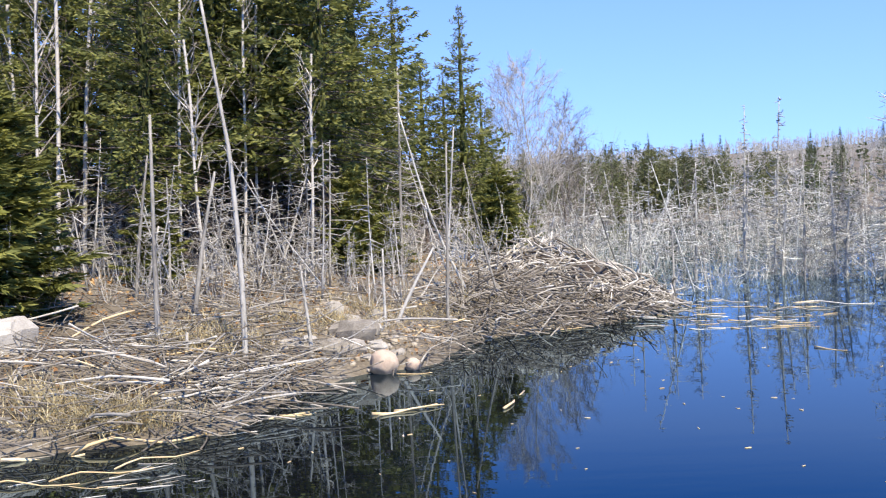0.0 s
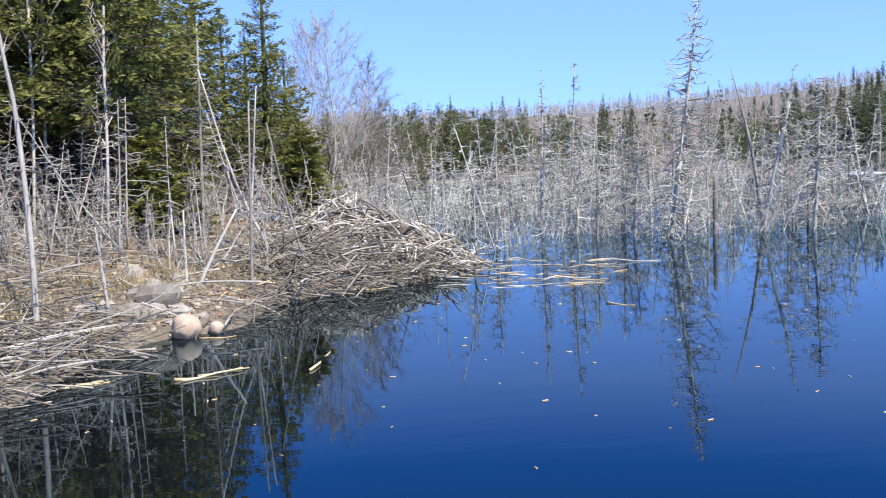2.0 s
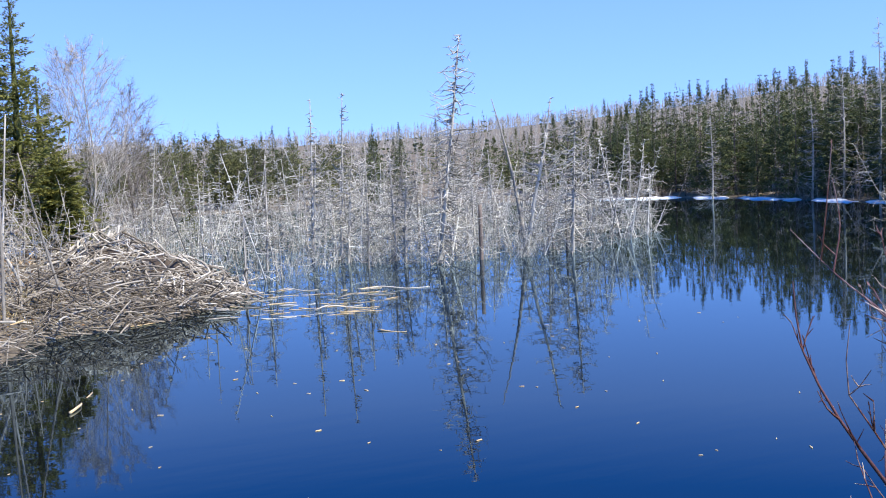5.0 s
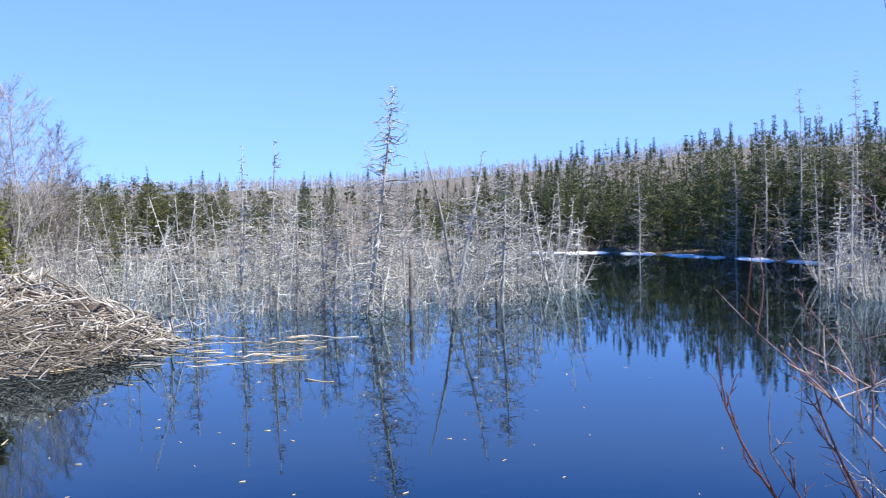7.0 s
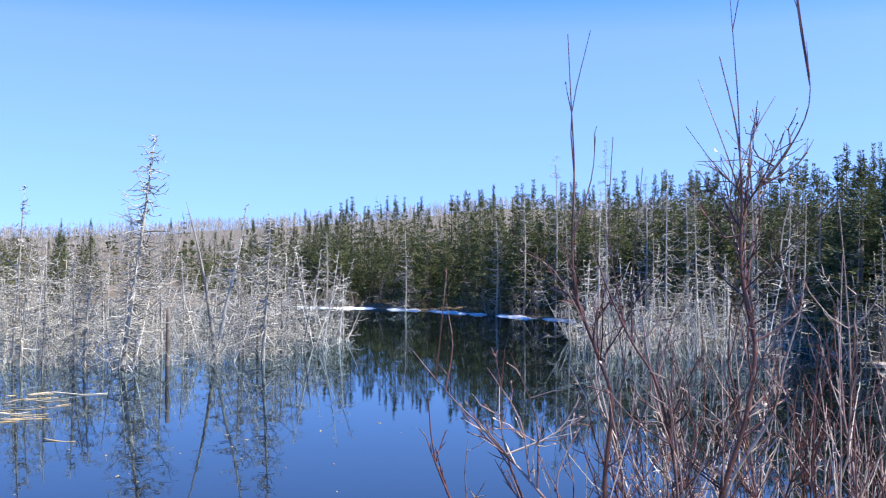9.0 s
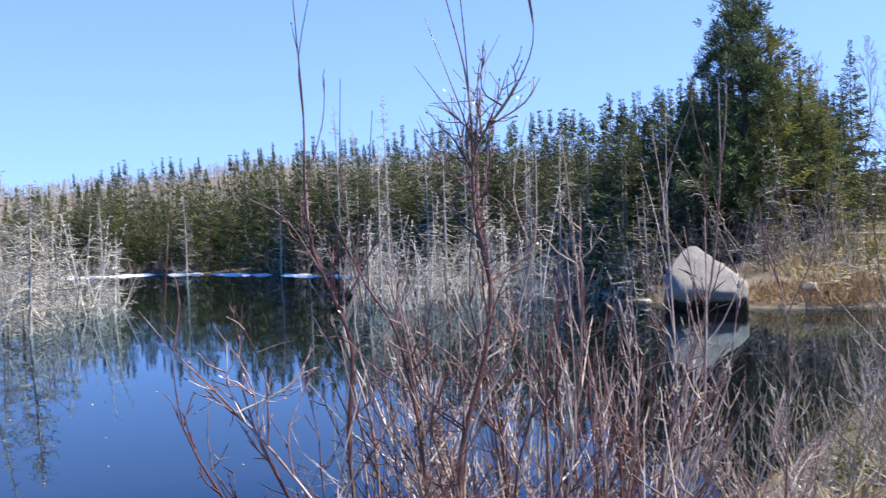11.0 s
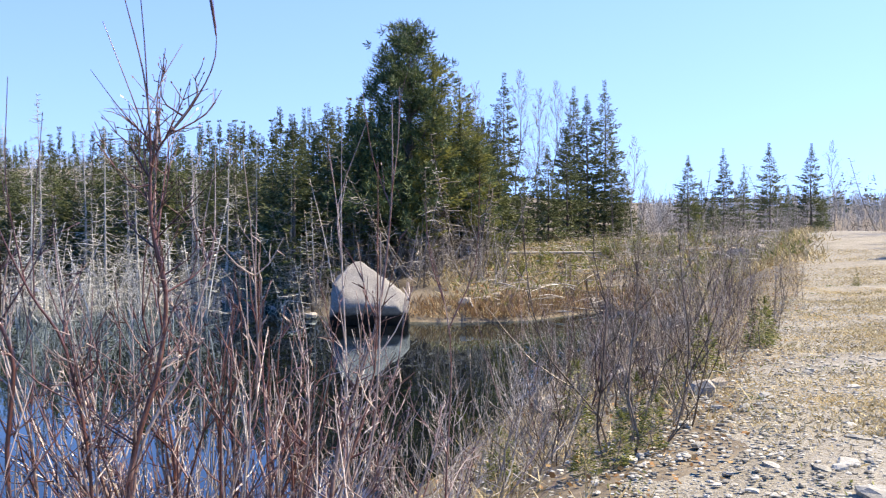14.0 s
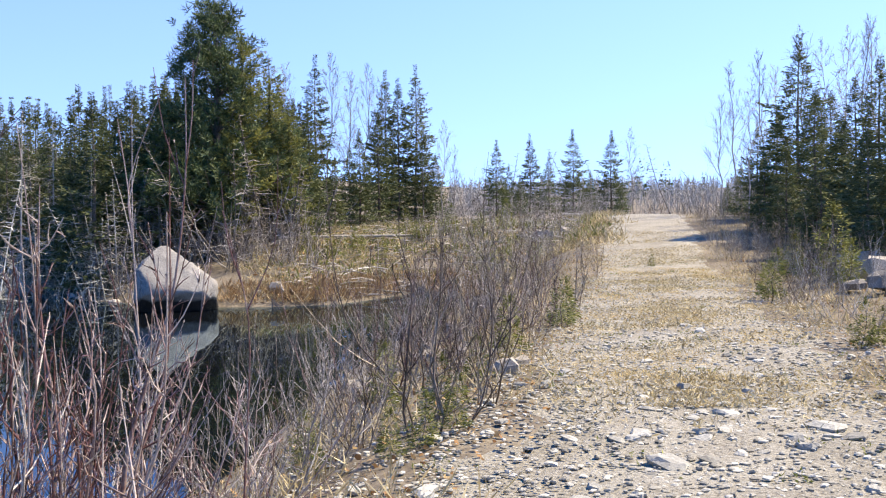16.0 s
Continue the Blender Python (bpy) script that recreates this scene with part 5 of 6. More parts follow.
# ---- stones of the bank ----
GRANITE = stone_mesh("granite_rock", 5, (1, 1, 0.95), M_GRANITE, 3, 0.05, (0.8, 0.97))
GREY = [shard_mesh("grey_rock", 10 + k, (0.42, 0.28, 0.5, 0.34, 0.26)[k], M_BANK_ROCK, 8) for k in range(5)]
for a, d, g, z in [(-3.6, 17.9, 0.52, 0.16), (-2.0, 18.1, 0.28, 0.08)]:
    x, y = polar(a, d)
    solo("granite_rock", GRANITE, (x, y, z), "round pinkish granite rock half in the water", "rock", "rocks on the bank", (0.1, 0.2, 1.0), (g, g, g))
for a, d, g in [(-4.9, 19.3, 0.75), (-5.6, 19.6, 0.6), (-4.3, 19.6, 0.6), (-5.0, 18.7, 0.5), (-6.0, 18.6, 0.55), (-3.9, 18.9, 0.4), (-6.8, 18.7, 0.6), (-7.6, 18.9, 0.45), (-4.5, 18.5, 0.35), (-8.6, 18.6, 0.5), (-22.6, 17.6, 0.9), (-3.0, 18.7, 0.35), (0.9, 23.2, 0.5), (2.4, 24.1, 0.55), (-1.2, 20.2, 0.4), (-5.2, 20.6, 0.45), (-6.2, 21.2, 0.5), (-4.0, 21.6, 0.4)]:
    x, y = polar(a, d)
    k = int(rng.integers(0, 5))
    g *= 1.15
    solo("grey_rock", GREY[k], (x, y, max(gz(x, y), 0.0) + 0.26 * g), "flat weathered grey rock among the debris", "rock", "rocks on the bank", (rng.normal(0, 0.12), rng.normal(0, 0.12), rng.uniform(0, 6)), (g, g, g))
rub = Soup()
for k in range(4):
    n = 110
    ra, rd = rng.normal(-5.6, 1.7, n), rng.normal(20.6, 1.1, n)
    pp = np.array([polar(u, w) for u, w in zip(ra, rd)])
    rub.scatter(shard(150 + k, 0.5, 6), np.column_stack([pp, terrain(pp[:, 0], pp[:, 1]) + 0.02]), rng.uniform(0, 6, n), 0.05 + 0.14 * rng.uniform(0, 1, n) ** 2)
solo("bank_rubble", rub.mesh("bank_rubble", M_PALE), (0, 0, 0), "pale broken stones and rubble on the bank", "stones", kind="stuff")
slab = stone_mesh("rock_slab", 31, (1.6, 0.9, 1.0), M_BOULDER, 3)
x, y = polar(4.6, 31.0)
solo("rock_slab", slab, (x, y, gz(x, y) + 0.45), "tan and grey rock slab behind the beaver lodge", "rock", "", (0.1, 0.15, 0.5))

# ---- the big boulder ----


def boulder():
    bm = bmesh.new()
    bmesh.ops.create_icosphere(bm, subdivisions=5, radius=2.4)
    v = np.array([p.co[:] for p in bm.verts])
    f = np.array([[c.index for c in p.verts] for p in bm.faces])
    bm.free()
    planes = [((0.66, 0, 0.75), 1.49), ((-0.75, 0, 0.66), 1.80), ((-1, 0, 0.05), 1.26), ((1, 0, 0), 1.32), ((0.15, -0.75, 0.64), 1.38), ((0, -1, 0), 1.2), ((0.6, -0.8, 0.1), 1.5), ((-0.7, -0.7, 0.1), 1.5),
              ((0, -0.8, -0.6), 0.62), ((0.5, -0.6, -0.62), 0.95), ((-0.5, -0.6, -0.62), 0.9), ((0, 0.9, 0.4), 1.15), ((0, 0, -1), 0.8), ((-0.1, -0.05, 1), 2.2)]
    for n, c in planes:
        n = np.array(n) / np.linalg.norm(n)
        v = v - np.clip(v @ n - c, 0, None)[:, None] * n
    out = []
    for p in v:
        n = noise.fractal(Vector(p * 1.3), 1.0, 2.0, 5) * 0.045 + noise.noise(Vector(p * 7)) * 0.014 + abs(noise.noise(Vector(p * 2.6))) * 0.05 + abs(noise.noise(Vector(p * 11))) * 0.012
        out.append(p * (1 + n))
    s = Soup()
    s.add(np.array(out), None, f)
    return s.mesh("boulder", M_BOULDER, True)


x, y = polar(65.3, 34.0)
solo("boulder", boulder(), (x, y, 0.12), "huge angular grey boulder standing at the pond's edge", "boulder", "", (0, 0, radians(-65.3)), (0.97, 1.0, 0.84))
for a, d, g, k in [(70.6, 35.0, 0.75, 2), (70.5, 35.2, 0.5, 0), (71.8, 35.6, 0.6, 1), (72.3, 36.0, 0.5, 4), (78.0, 38.4, 0.7, 0), (78.6, 38.2, 0.5, 2), (77.4, 38.6, 0.5, 3), (69.6, 34.8, 0.4, 3), (62.2, 36.3, 0.6, 4)]:
    x, y = polar(a, d)
    solo("grey_rock", GREY[k], (x, y, max(gz(x, y), 0) + 0.2 * g), "pale grey rock at the water's edge", "rock", "rocks by the clearing", (0, 0, rng.uniform(0, 6)), (g, g, g))
for a, d, g, k in [(75.6, 13.8, 0.62, 0), (76.6, 13.3, 0.4, 2), (77.4, 14.2, 0.5, 1), (78.6, 13.6, 0.55, 3), (79.3, 14.0, 0.4, 0), (76.0, 12.8, 0.35, 3), (83.4, 10.2, 0.36, 2), (84.2, 10.6, 0.25, 0), (79.6, 9.5, 0.3, 1), (81.0, 13.0, 0.4, 4), (74.8, 15.5, 0.5, 2), (80.3, 18.5, 0.6, 0), (82.0, 22, 0.6, 2)]:
    x, y = polar(a, d)
    solo("grey_rock", GREY[k], (x, y, gz(x, y) + 0.16 * g), "angular grey rock on the slope below the road", "rock", "rocks on the road bank", (rng.normal(0, 0.15), rng.normal(0, 0.15), rng.uniform(0, 6)), (g, g, g))
for a, d, g, k in [(85.0, 44, 1.0, 2), (85.6, 43, 0.8, 0), (86.4, 42, 0.7, 3), (84.2, 45, 0.8, 4), (101.8, 24, 1.1, 2), (102.6, 22, 1.2, 0), (103.2, 20, 1.0, 3), (100.8, 26, 0.8, 2), (101.2, 20.5, 0.7, 4)]:
    x, y = polar(a, d)
    solo("grey_rock", GREY[k], (x, y, gz(x, y) + 0.2 * g), "large grey rock pushed aside beside the road", "rock", "rocks beside the road", (rng.normal(0, 0.15), rng.normal(0, 0.15), rng.uniform(0, 6)), (g, g, g))

# ---- old snow on the far shore ----
snow = Soup()
edge_a = np.linspace(31.0, 62.5, 90)
edge_d = np.array([shore_at(a) for a in edge_a])
wide = 0.3 * np.clip(3.4 + 1.8 * np.sin(edge_a * 1.9) + 1.6 * np.sin(edge_a * 4.3 + 1) + 3.0 * np.exp(-((edge_a - 40) / 4) ** 2), 1.0, 9) * np.where(edge_a > 48, 0.45, 1)
rows = []
for a, d, w in zip(edge_a, edge_d, wide):
    row = []
    for u, z in ((0, -0.02), (0.06, 0.05), (0.5, 0.08), (0.85, 0.10), (1.1, 0.06), (1.2, -0.12)):
        x, y = polar(a, d - w * (1 - u) + 0.5)
        row.append((x, y, z + (0.05 * math.sin(a * 11 + u * 5) - 0.11 * (math.sin(a * 2.3) + math.sin(a * 5.1) > (1.5 - (a - 31) * 0.07)) if 0 < u < 1.15 else 0)))
    rows.append(row)
snow.add(np.array(rows).reshape(-1, 3), [(i * 6 + j, (i + 1) * 6 + j, (i + 1) * 6 + j + 1, i * 6 + j + 1) for i in range(89) for j in range(5)])
solo("snow_bank", snow.mesh("snow_bank", M_SNOW, True), (0, 0, 0), "thin strip of old white snow and ice along the far shore", "snow", kind="structure")

# ---- shrubs beside the road ----
MAIN = [  # stem paths, base radius
    ([(3.18, 2.72, 0.55), (3.12, 2.85, 1.39), (3.08, 2.93, 2.07), (3.1, 2.91, 2.5), (3.06, 2.95, 2.7), (3.0, 3.01, 2.93), (2.99, 3.03, 3.15), (2.99, 3.02, 3.46), (2.98, 3.03, 3.75), (2.97, 3.04, 4.03)], 0.013),
    ([(3.3, 2.62, 0.55), (3.32, 2.58, 1.38), (3.33, 2.56, 2.06), (3.39, 2.47, 2.46), (3.41, 2.44, 2.77), (3.38, 2.48, 3.05), (3.38, 2.48, 3.39), (3.37, 2.5, 3.63), (3.33, 2.55, 3.91)], 0.017),
    ([(3.41, 2.44, 2.77), (3.38, 2.48, 3.05), (3.39, 2.47, 3.3), (3.47, 2.35, 3.5), (3.52, 2.27, 3.7), (3.52, 2.28, 3.95)], 0.009),
    ([(3.25, 2.65, 0.55), (3.2, 2.63, 1.4), (3.16, 2.61, 2.09), (3.11, 2.67, 2.57), (3.03, 2.76, 2.79), (2.95, 2.85, 3.08), (2.94, 2.86, 3.3)], 0.011),
    ([(3.35, 2.6, 0.55), (3.42, 2.62, 1.39), (3.46, 2.63, 2.07), (3.57, 2.47, 2.46), (3.6, 2.43, 2.67), (3.64, 2.37, 2.95), (3.65, 2.36, 3.35)], 0.012),
    ([(2.75, 2.05, 1.0), (2.55, 2.2, 1.7), (2.36, 2.46, 2.2), (2.37, 2.85, 2.45), (2.42, 3.14, 2.57), (2.46, 3.42, 2.72)], 0.009),
]
EAST = [
    ([(4.3, 2.3, 0.55), (4.34, 2.24, 1.28), (4.37, 2.2, 1.88), (4.41, 2.09, 2.3), (4.45, 2.0, 2.61), (4.48, 1.94, 3.13), (4.48, 1.93, 3.61)], 0.017),
    ([(4.45, 1.75, 0.55), (4.52, 1.73, 1.28), (4.57, 1.71, 1.88), (4.58, 1.69, 2.5), (4.54, 1.79, 3.0)], 0.010),
    ([(4.6, 2.25, 0.55), (4.64, 2.26, 1.52), (4.66, 2.27, 2.31), (4.66, 2.29, 2.92), (4.66, 2.28, 3.54)], 0.009),
]


def long_stem(seed, path, r0, twigs, mat):
    r = np.random.default_rng(seed)
    q = Soup()
    p = smooth_path(path, 4)
    k = len(p)
    q.tube(p, r0 * (1 - 0.88 * np.linspace(0, 1, k) ** 0.85), 7)
    for j in range(twigs):
        high = j % 11 == 0
        t = r.uniform(0.6, 0.9) if high else r.uniform(0.08, 0.56)
        b = np.array([np.interp(t, np.linspace(0, 1, k), p[:, c]) for c in range(3)])
        d = r.normal(0, 0.14 if high else 0.42, 3) * (1, 1, 0.4) + (0, 0, 0.85)
        d /= np.linalg.norm(d)
        L = r.uniform(0.3, 0.7) if high else r.uniform(0.25, 0.9) * (0.95 - t)
        w = smooth_path([b, b + d * L * 0.5 + r.normal(0, 0.035, 3), b + d * L + (0, 0, 0.1 * L)], 3)
        q.tube(w, np.linspace(0.0036 if high else 0.0042, 0.0014, len(w)), 4)
        for n in range(1 if high else 5):
            u = r.uniform(0.25, 0.95)
            c = w[int(u * (len(w) - 1))]
            d2 = d + r.normal(0, 0.25 if high else 0.5, 3)
            d2 /= np.linalg.norm(d2)
            l2 = L * r.uniform(0.15, 0.45)
            e = c + d2 * l2
            q.tube([c, c + d2 * l2 * 0.6 + r.normal(0, 0.008, 3), e], [0.0026, 0.002, 0.0012], 3)
            q.kites(e[None], d2[None], np.array([0.018]), np.array([0.008]), r)
    return q.mesh("stem", mat)


def shrub(name, at, label, stems, group="shrubs beside the road"):
    t = thing(name, at, label, "shrub", group)
    for m in stems:
        part("stem", m, t)
    return t


def local(path, at):
    return [tuple(np.array(p) - np.array(at)) for p in path]


at = (3.5, 2.9, gz(3.5, 2.9) - 0.05)
shrub("alder_shrub", at, "tall leafless alder with red-brown stems and grey twigs", [long_stem(2000 + i, local(p, at), r, 22, M_RED_TWIG) for i, (p, r) in enumerate(MAIN)])
at = (4.5, 2.3, gz(4.5, 2.3) - 0.05)
shrub("alder_shrub", at, "leafless alder with dark red upright stems", [long_stem(2050 + i, local(p, at), r, 16, M_RED_TWIG) for i, (p, r) in enumerate(EAST)])

RED = [[q.mesh("stem", M_RED_TWIG) for q in stem_group(2100 + k, 7, 2.35, 0.7, 0.0150, 13, 0.0050, 0.22)] for k in range(4)]
WIL = [[q.mesh("stem", M_GREY_TWIG) for q in stem_group(2200 + k, 8, 1.5, 0.6, 0.008, 6, 0.0040, 0.22)] for k in range(4)]
for x, y, g, k, pal in [(3.95, 2.7, 1.0, 1, RED), (4.1, 2.55, 1.05, 0, RED), (3.75, 2.75, 0.95, 0, RED), (4.15, 3.0, 0.9, 2, RED), (4.7, 2.6, 0.8, 3, RED), (5.3, 2.9, 0.65, 0, RED), (5.0, 3.4, 0.9, 2, RED), (4.0, 2.45, 1.05, 3, RED), (3.9, 3.1, 1.2, 3, RED), (4.6, 3.1, 1.1, 1, RED), (5.7, 2.2, 0.55, 1, RED),
                        (6.3, 2.9, 0.6, 3, RED), (6.0, 3.6, 0.65, 1, RED)]:
    t = shrub("alder_shrub" if pal is RED else "willow_shrub", (x, y, gz(x, y) - 0.05), "leafless shrub with many thin red-brown stems" if pal is RED else "leafless shrub with many thin grey stems", pal[k])
    t.scale, t.rotation_euler = (g, g, g), (0, 0, 1.7 * x + y)
DARK = [[q.mesh("stem", M_DARK_TWIG) for q in stem_group(2250 + k, 6, 2.0, 0.28, 0.011, 9, 0.0045, 0.16)] for k in range(4)]
for i, (a, d, h) in enumerate([(79.2, 7.8, 2.4), (82.0, 8.7, 2.1), (84.0, 12.0, 1.6), (86.3, 16.0, 1.9), (75.3, 8.0, 1.6), (77.6, 11.0, 2.0), (80.7, 11.2, 1.9), (83.2, 14.5, 2.0), (78.2, 14.0, 2.1), (88.2, 24.0, 1.7), (72.8, 9.0, 1.7), (85.0, 19.0, 1.8), (81.8, 17.0, 1.9)]):
    x, y = polar(a, d)
    t = shrub("alder_shrub", (x, y, gz(x, y) - 0.04), "slender leafless alder with dark brown upright stems", DARK[i % 4], "dark alders on the road bank")
    t.scale, t.rotation_euler = (h / 2, h / 2, h / 2), (0, 0, 2.1 * i)
for x, y, g in [(3.85, 2.9, 1.3), (4.25, 2.75, 1.35), (4.6, 2.9, 1.3), (4.05, 3.2, 1.35), (6.1, 2.2, 0.95), (6.9, 2.25, 0.9), (6.3, 2.75, 1.0), (7.6, 2.1, 0.8), (5.3, 2.35, 0.75)]:
    t = shrub("willow_shrub", (x, y, gz(x, y) - 0.05), "bushy leafless willow with pale grey twigs", WIL[int(x * 10) % 4], "shrubs beside the road")
    t.scale, t.rotation_euler = (g, g, g), (0, 0, 3.7 * x)
spots = []
while len(spots) < 28:
    x = rng.uniform(6.5, 33)
    y = rng.uniform(1.3, 4.9)
    if y < 1.25 + 0.35 * math.sin(x * 1.3) + 0.2:
        continue
    spots.append((x, y))
for i, (x, y) in enumerate(spots):
    k = i % 4
    g = rng.uniform(0.55, 1.15) * (0.75 if x < 9 else 1.0)
    t = shrub("willow_shrub", (x, y, gz(x, y) - 0.03), "leafless grey-brown shrub on the road bank", (WIL, DARK, WIL)[i % 3][k], "shrubs on the road bank")
    t.scale, t.rotation_euler = (g, g, g), (0, 0, rng.uniform(0, 6))
for i in range(105):
    x = 10 + 34 * rng.uniform() ** 1.2
    y = -2.5 - (0.6 if x < 13 else 0) - rng.uniform() ** 1.5 * 5.2
    k, g = i % 4, rng.uniform(0.45, 1.0)
    t = shrub("willow_shrub", (x, y, gz(x, y) - 0.03), "leafless grey-brown shrub beside the gravel road", (WIL, WIL, DARK)[i % 3][k], "shrubs beside the gravel road")
    t.scale, t.rotation_euler = (g, g, g), (0, 0, rng.uniform(0, 6))
for i in range(70):
    a, d = rng.uniform(79, 90), rng.uniform(34, 62)
    x, y = polar(a, d)
    if y < 1.6:
        continue
    k, g = i % 4, rng.uniform(0.7, 1.7)
    t = shrub("willow_shrub", (x, y, gz(x, y) - 0.03), "leafless brown shrub at the edge of the clearing", WIL[k], "shrubs on the clearing")
    t.scale, t.rotation_euler = (g, g, g), (0, 0, rng.uniform(0, 6))
for i in range(8):                                   # dark shrubs along the shoulder of the road
    x, y = 8.6 + 0.9 * i + rng.uniform(-0.3, 0.3), rng.uniform(1.25, 2.5)
    g = rng.uniform(0.5, 0.85)
    t = shrub("alder_shrub", (x, y, gz(x, y) - 0.04), "leafless dark red shrub on the shoulder of the road", RED[i % 4], "shrubs on the road bank")
    t.scale, t.rotation_euler = (g * 0.55, g * 0.55, g), (0, 0, rng.uniform(0, 6))
# low twigs at the near water's edge
for x, y, g in [(2.95, 3.6, 0.5), (3.1, 3.3, 0.55)]:
    t = shrub("willow_shrub", (x, y, gz(x, y) - 0.05), "low leafless shrub at the near water's edge", WIL[1], "shrubs at the near bank")
    t.scale = (g, g, g * 1.75)
for i, (a, d, h) in enumerate([(-16.5, 6.0, 1.15), (-13.5, 6.2, 0.95), (-10.6, 6.4, 0.75), (-20.0, 6.0, 1.0), (23.0, 5.4, 0.98), (6.0, 5.6, 0.7)]):
    x, y = polar(a, d)
    z = min(gz(x, y), 0) - 0.2
    m = sapling(2300 + i, h + 0.55, 5, 0.006, 0.18)
    solo("thin_stem", m.mesh("thin_stem", M_RED_TWIG if a < 0 else M_GREY_TWIG), (x, y, z), "single thin bare stem standing in the shallows", "stem", "thin stems in the shallows")

# -- seedlings beside the road --
SEED = [conifer(3000 + k, 1.0, 0.33, 0.04, 70, 26, 0.075, 0.016, 0.75, 0.0, 0.012) for k in range(3)]
SEEDY = [(t.mesh("seedling_trunk", M_BARK), c.mesh("seedling_crown", M_CEDAR)) for t, c in SEED]
SEEDG = [(t.mesh("seedling_trunk", M_BARK), c.mesh("seedling_crown", M_FIR)) for t, c in SEED]
for a, d, h, pal in [(83.4, 11.2, 0.72, SEEDY), (86.2, 14.2, 0.75, SEEDG), (86.6, 14.8, 0.6, SEEDG), (79.4, 8.4, 0.55, SEEDG), (78.6, 7.2, 0.42, SEEDG), (77.0, 7.0, 0.38, SEEDG), (80.6, 7.6, 0.45, SEEDG), (76.6, 9.6, 0.7, SEEDG), (72.6, 7.4, 0.5, SEEDG), (81.6, 9.8, 0.5, SEEDG), (101.6, 12.6, 0.6, SEEDG), (102.4, 12.9, 0.5, SEEDY),
                     (97.2, 18.2, 0.95, SEEDG), (97.0, 19.0, 0.7, SEEDG), (100.4, 22, 1.7, SEEDY), (98.3, 24, 1.1, SEEDY), (101.0, 21.2, 1.0, SEEDY), (91.0, 27.5, 0.35, SEEDG), (75.0, 43, 1.2, SEEDG), (76.4, 42, 1.0, SEEDY), (73.4, 41, 1.1, SEEDY), (78.6, 46, 1.4, SEEDG), (80.0, 47, 1.5, SEEDG), (81.6, 46, 1.3, SEEDG), (77.8, 48, 1.3, SEEDY), (83.2, 50, 1.6, SEEDG), (72.2, 41, 1.3, SEEDY), (84.6, 36, 1.0, SEEDG)]:
    x, y = polar(a, d)
    t = thing("fir_seedling", (x, y, gz(x, y) - 0.02), "small yellow-green fir seedling" if pal is SEEDY else "small green fir seedling", "seedling", "seedlings by the road", rng.uniform(0, 6), h)
    p = pal[int(rng.integers(0, 3))]
    part("trunk", p[0], t)
    part("crown", p[1], t)
# fallen logs of the clearing
for i, (a0, d0, a1, d1, r) in enumerate([(72.0, 45.5, 79.4, 46.5, 0.09), (70.8, 35.8, 77.4, 38.2, 0.07), (73.0, 35.6, 78.2, 37.6, 0.05), (80.5, 47, 84, 48, 0.07), (76.5, 37.2, 79.6, 39.4, 0.05), (75.5, 44.0, 77.6, 43.0, 0.05)]):
    (x0, y0), (x1, y1) = polar(a0, d0), polar(a1, d1)
    z0, z1 = max(gz(x0, y0), 0) + r, max(gz(x1, y1), 0) + r
    m = snag(3100 + i, [(0, 0, 0), ((x1 - x0) / 2, (y1 - y0) / 2, (z1 - z0) / 2), (x1 - x0, y1 - y0, z1 - z0)], r, 10, 0.5, 0.2, 0.5).mesh("fallen_log", M_DEAD)
    solo("fallen_log", m, (x0, y0, z0), "fallen weathered log lying across the clearing", "log", "fallen logs")

litter = Soup()
for i in range(1300):
    x, y = polar(rng.uniform(70, 88), rng.uniform(34.5, 58))
    if y < 2.0 or offshore(x, y) < 0.1:
        continue
    th = rng.uniform(0, 6.3)
    v, f4, f3 = STICK_ARR[int(rng.integers(0, 6))]
    litter.add((v * (rng.uniform(0.5, 1.6), 1.2, 1.2)) @ np.array(euler_for(Vector((math.cos(th), math.sin(th), rng.normal(0, 0.12)))).to_matrix()).T + (x, y, gz(x, y) + rng.uniform(0.03, 0.2)), f4, f3)
solo("clearing_litter", litter.mesh("clearing_litter", M_STICK), (0, 0, 0), "grey fallen twigs and branches over the clearing", "branches", kind="stuff")

# ---- grass, leaves and gravel ----


def blades(name, label, xs, ys, lo, hi, width, mat, stand=1.0, seed=0, category="grass", lift=0.005):
    r = np.random.default_rng(seed)
    xs, ys = np.asarray(xs), np.asarray(ys)
    z = terrain(xs, ys)
    n = len(xs)
    L = r.uniform(lo, hi, n)
    w = np.stack([r.normal(0, 0.6, n), r.normal(0, 0.6, n), np.full(n, stand) + r.normal(0, 0.15, n)], 1)
    q = Soup()
    q.kites(np.stack([xs, ys, z + lift], 1), w, L, width * r.uniform(0.7, 1.4, n), r)
    solo(name, q.mesh(name, mat), (0, 0, 0), label, category, kind="stuff")


def clumps(r, n, per, x0, x1, y0, y1, size):
    cx, cy = r.uniform(x0, x1, n), r.uniform(y0, y1, n)
    s = size * r.uniform(0.4, 1.3, n)
    return (np.repeat(cx, per) + np.repeat(s, per) * r.normal(size=n * per)), (np.repeat(cy, per) + np.repeat(s, per) * r.normal(size=n * per))


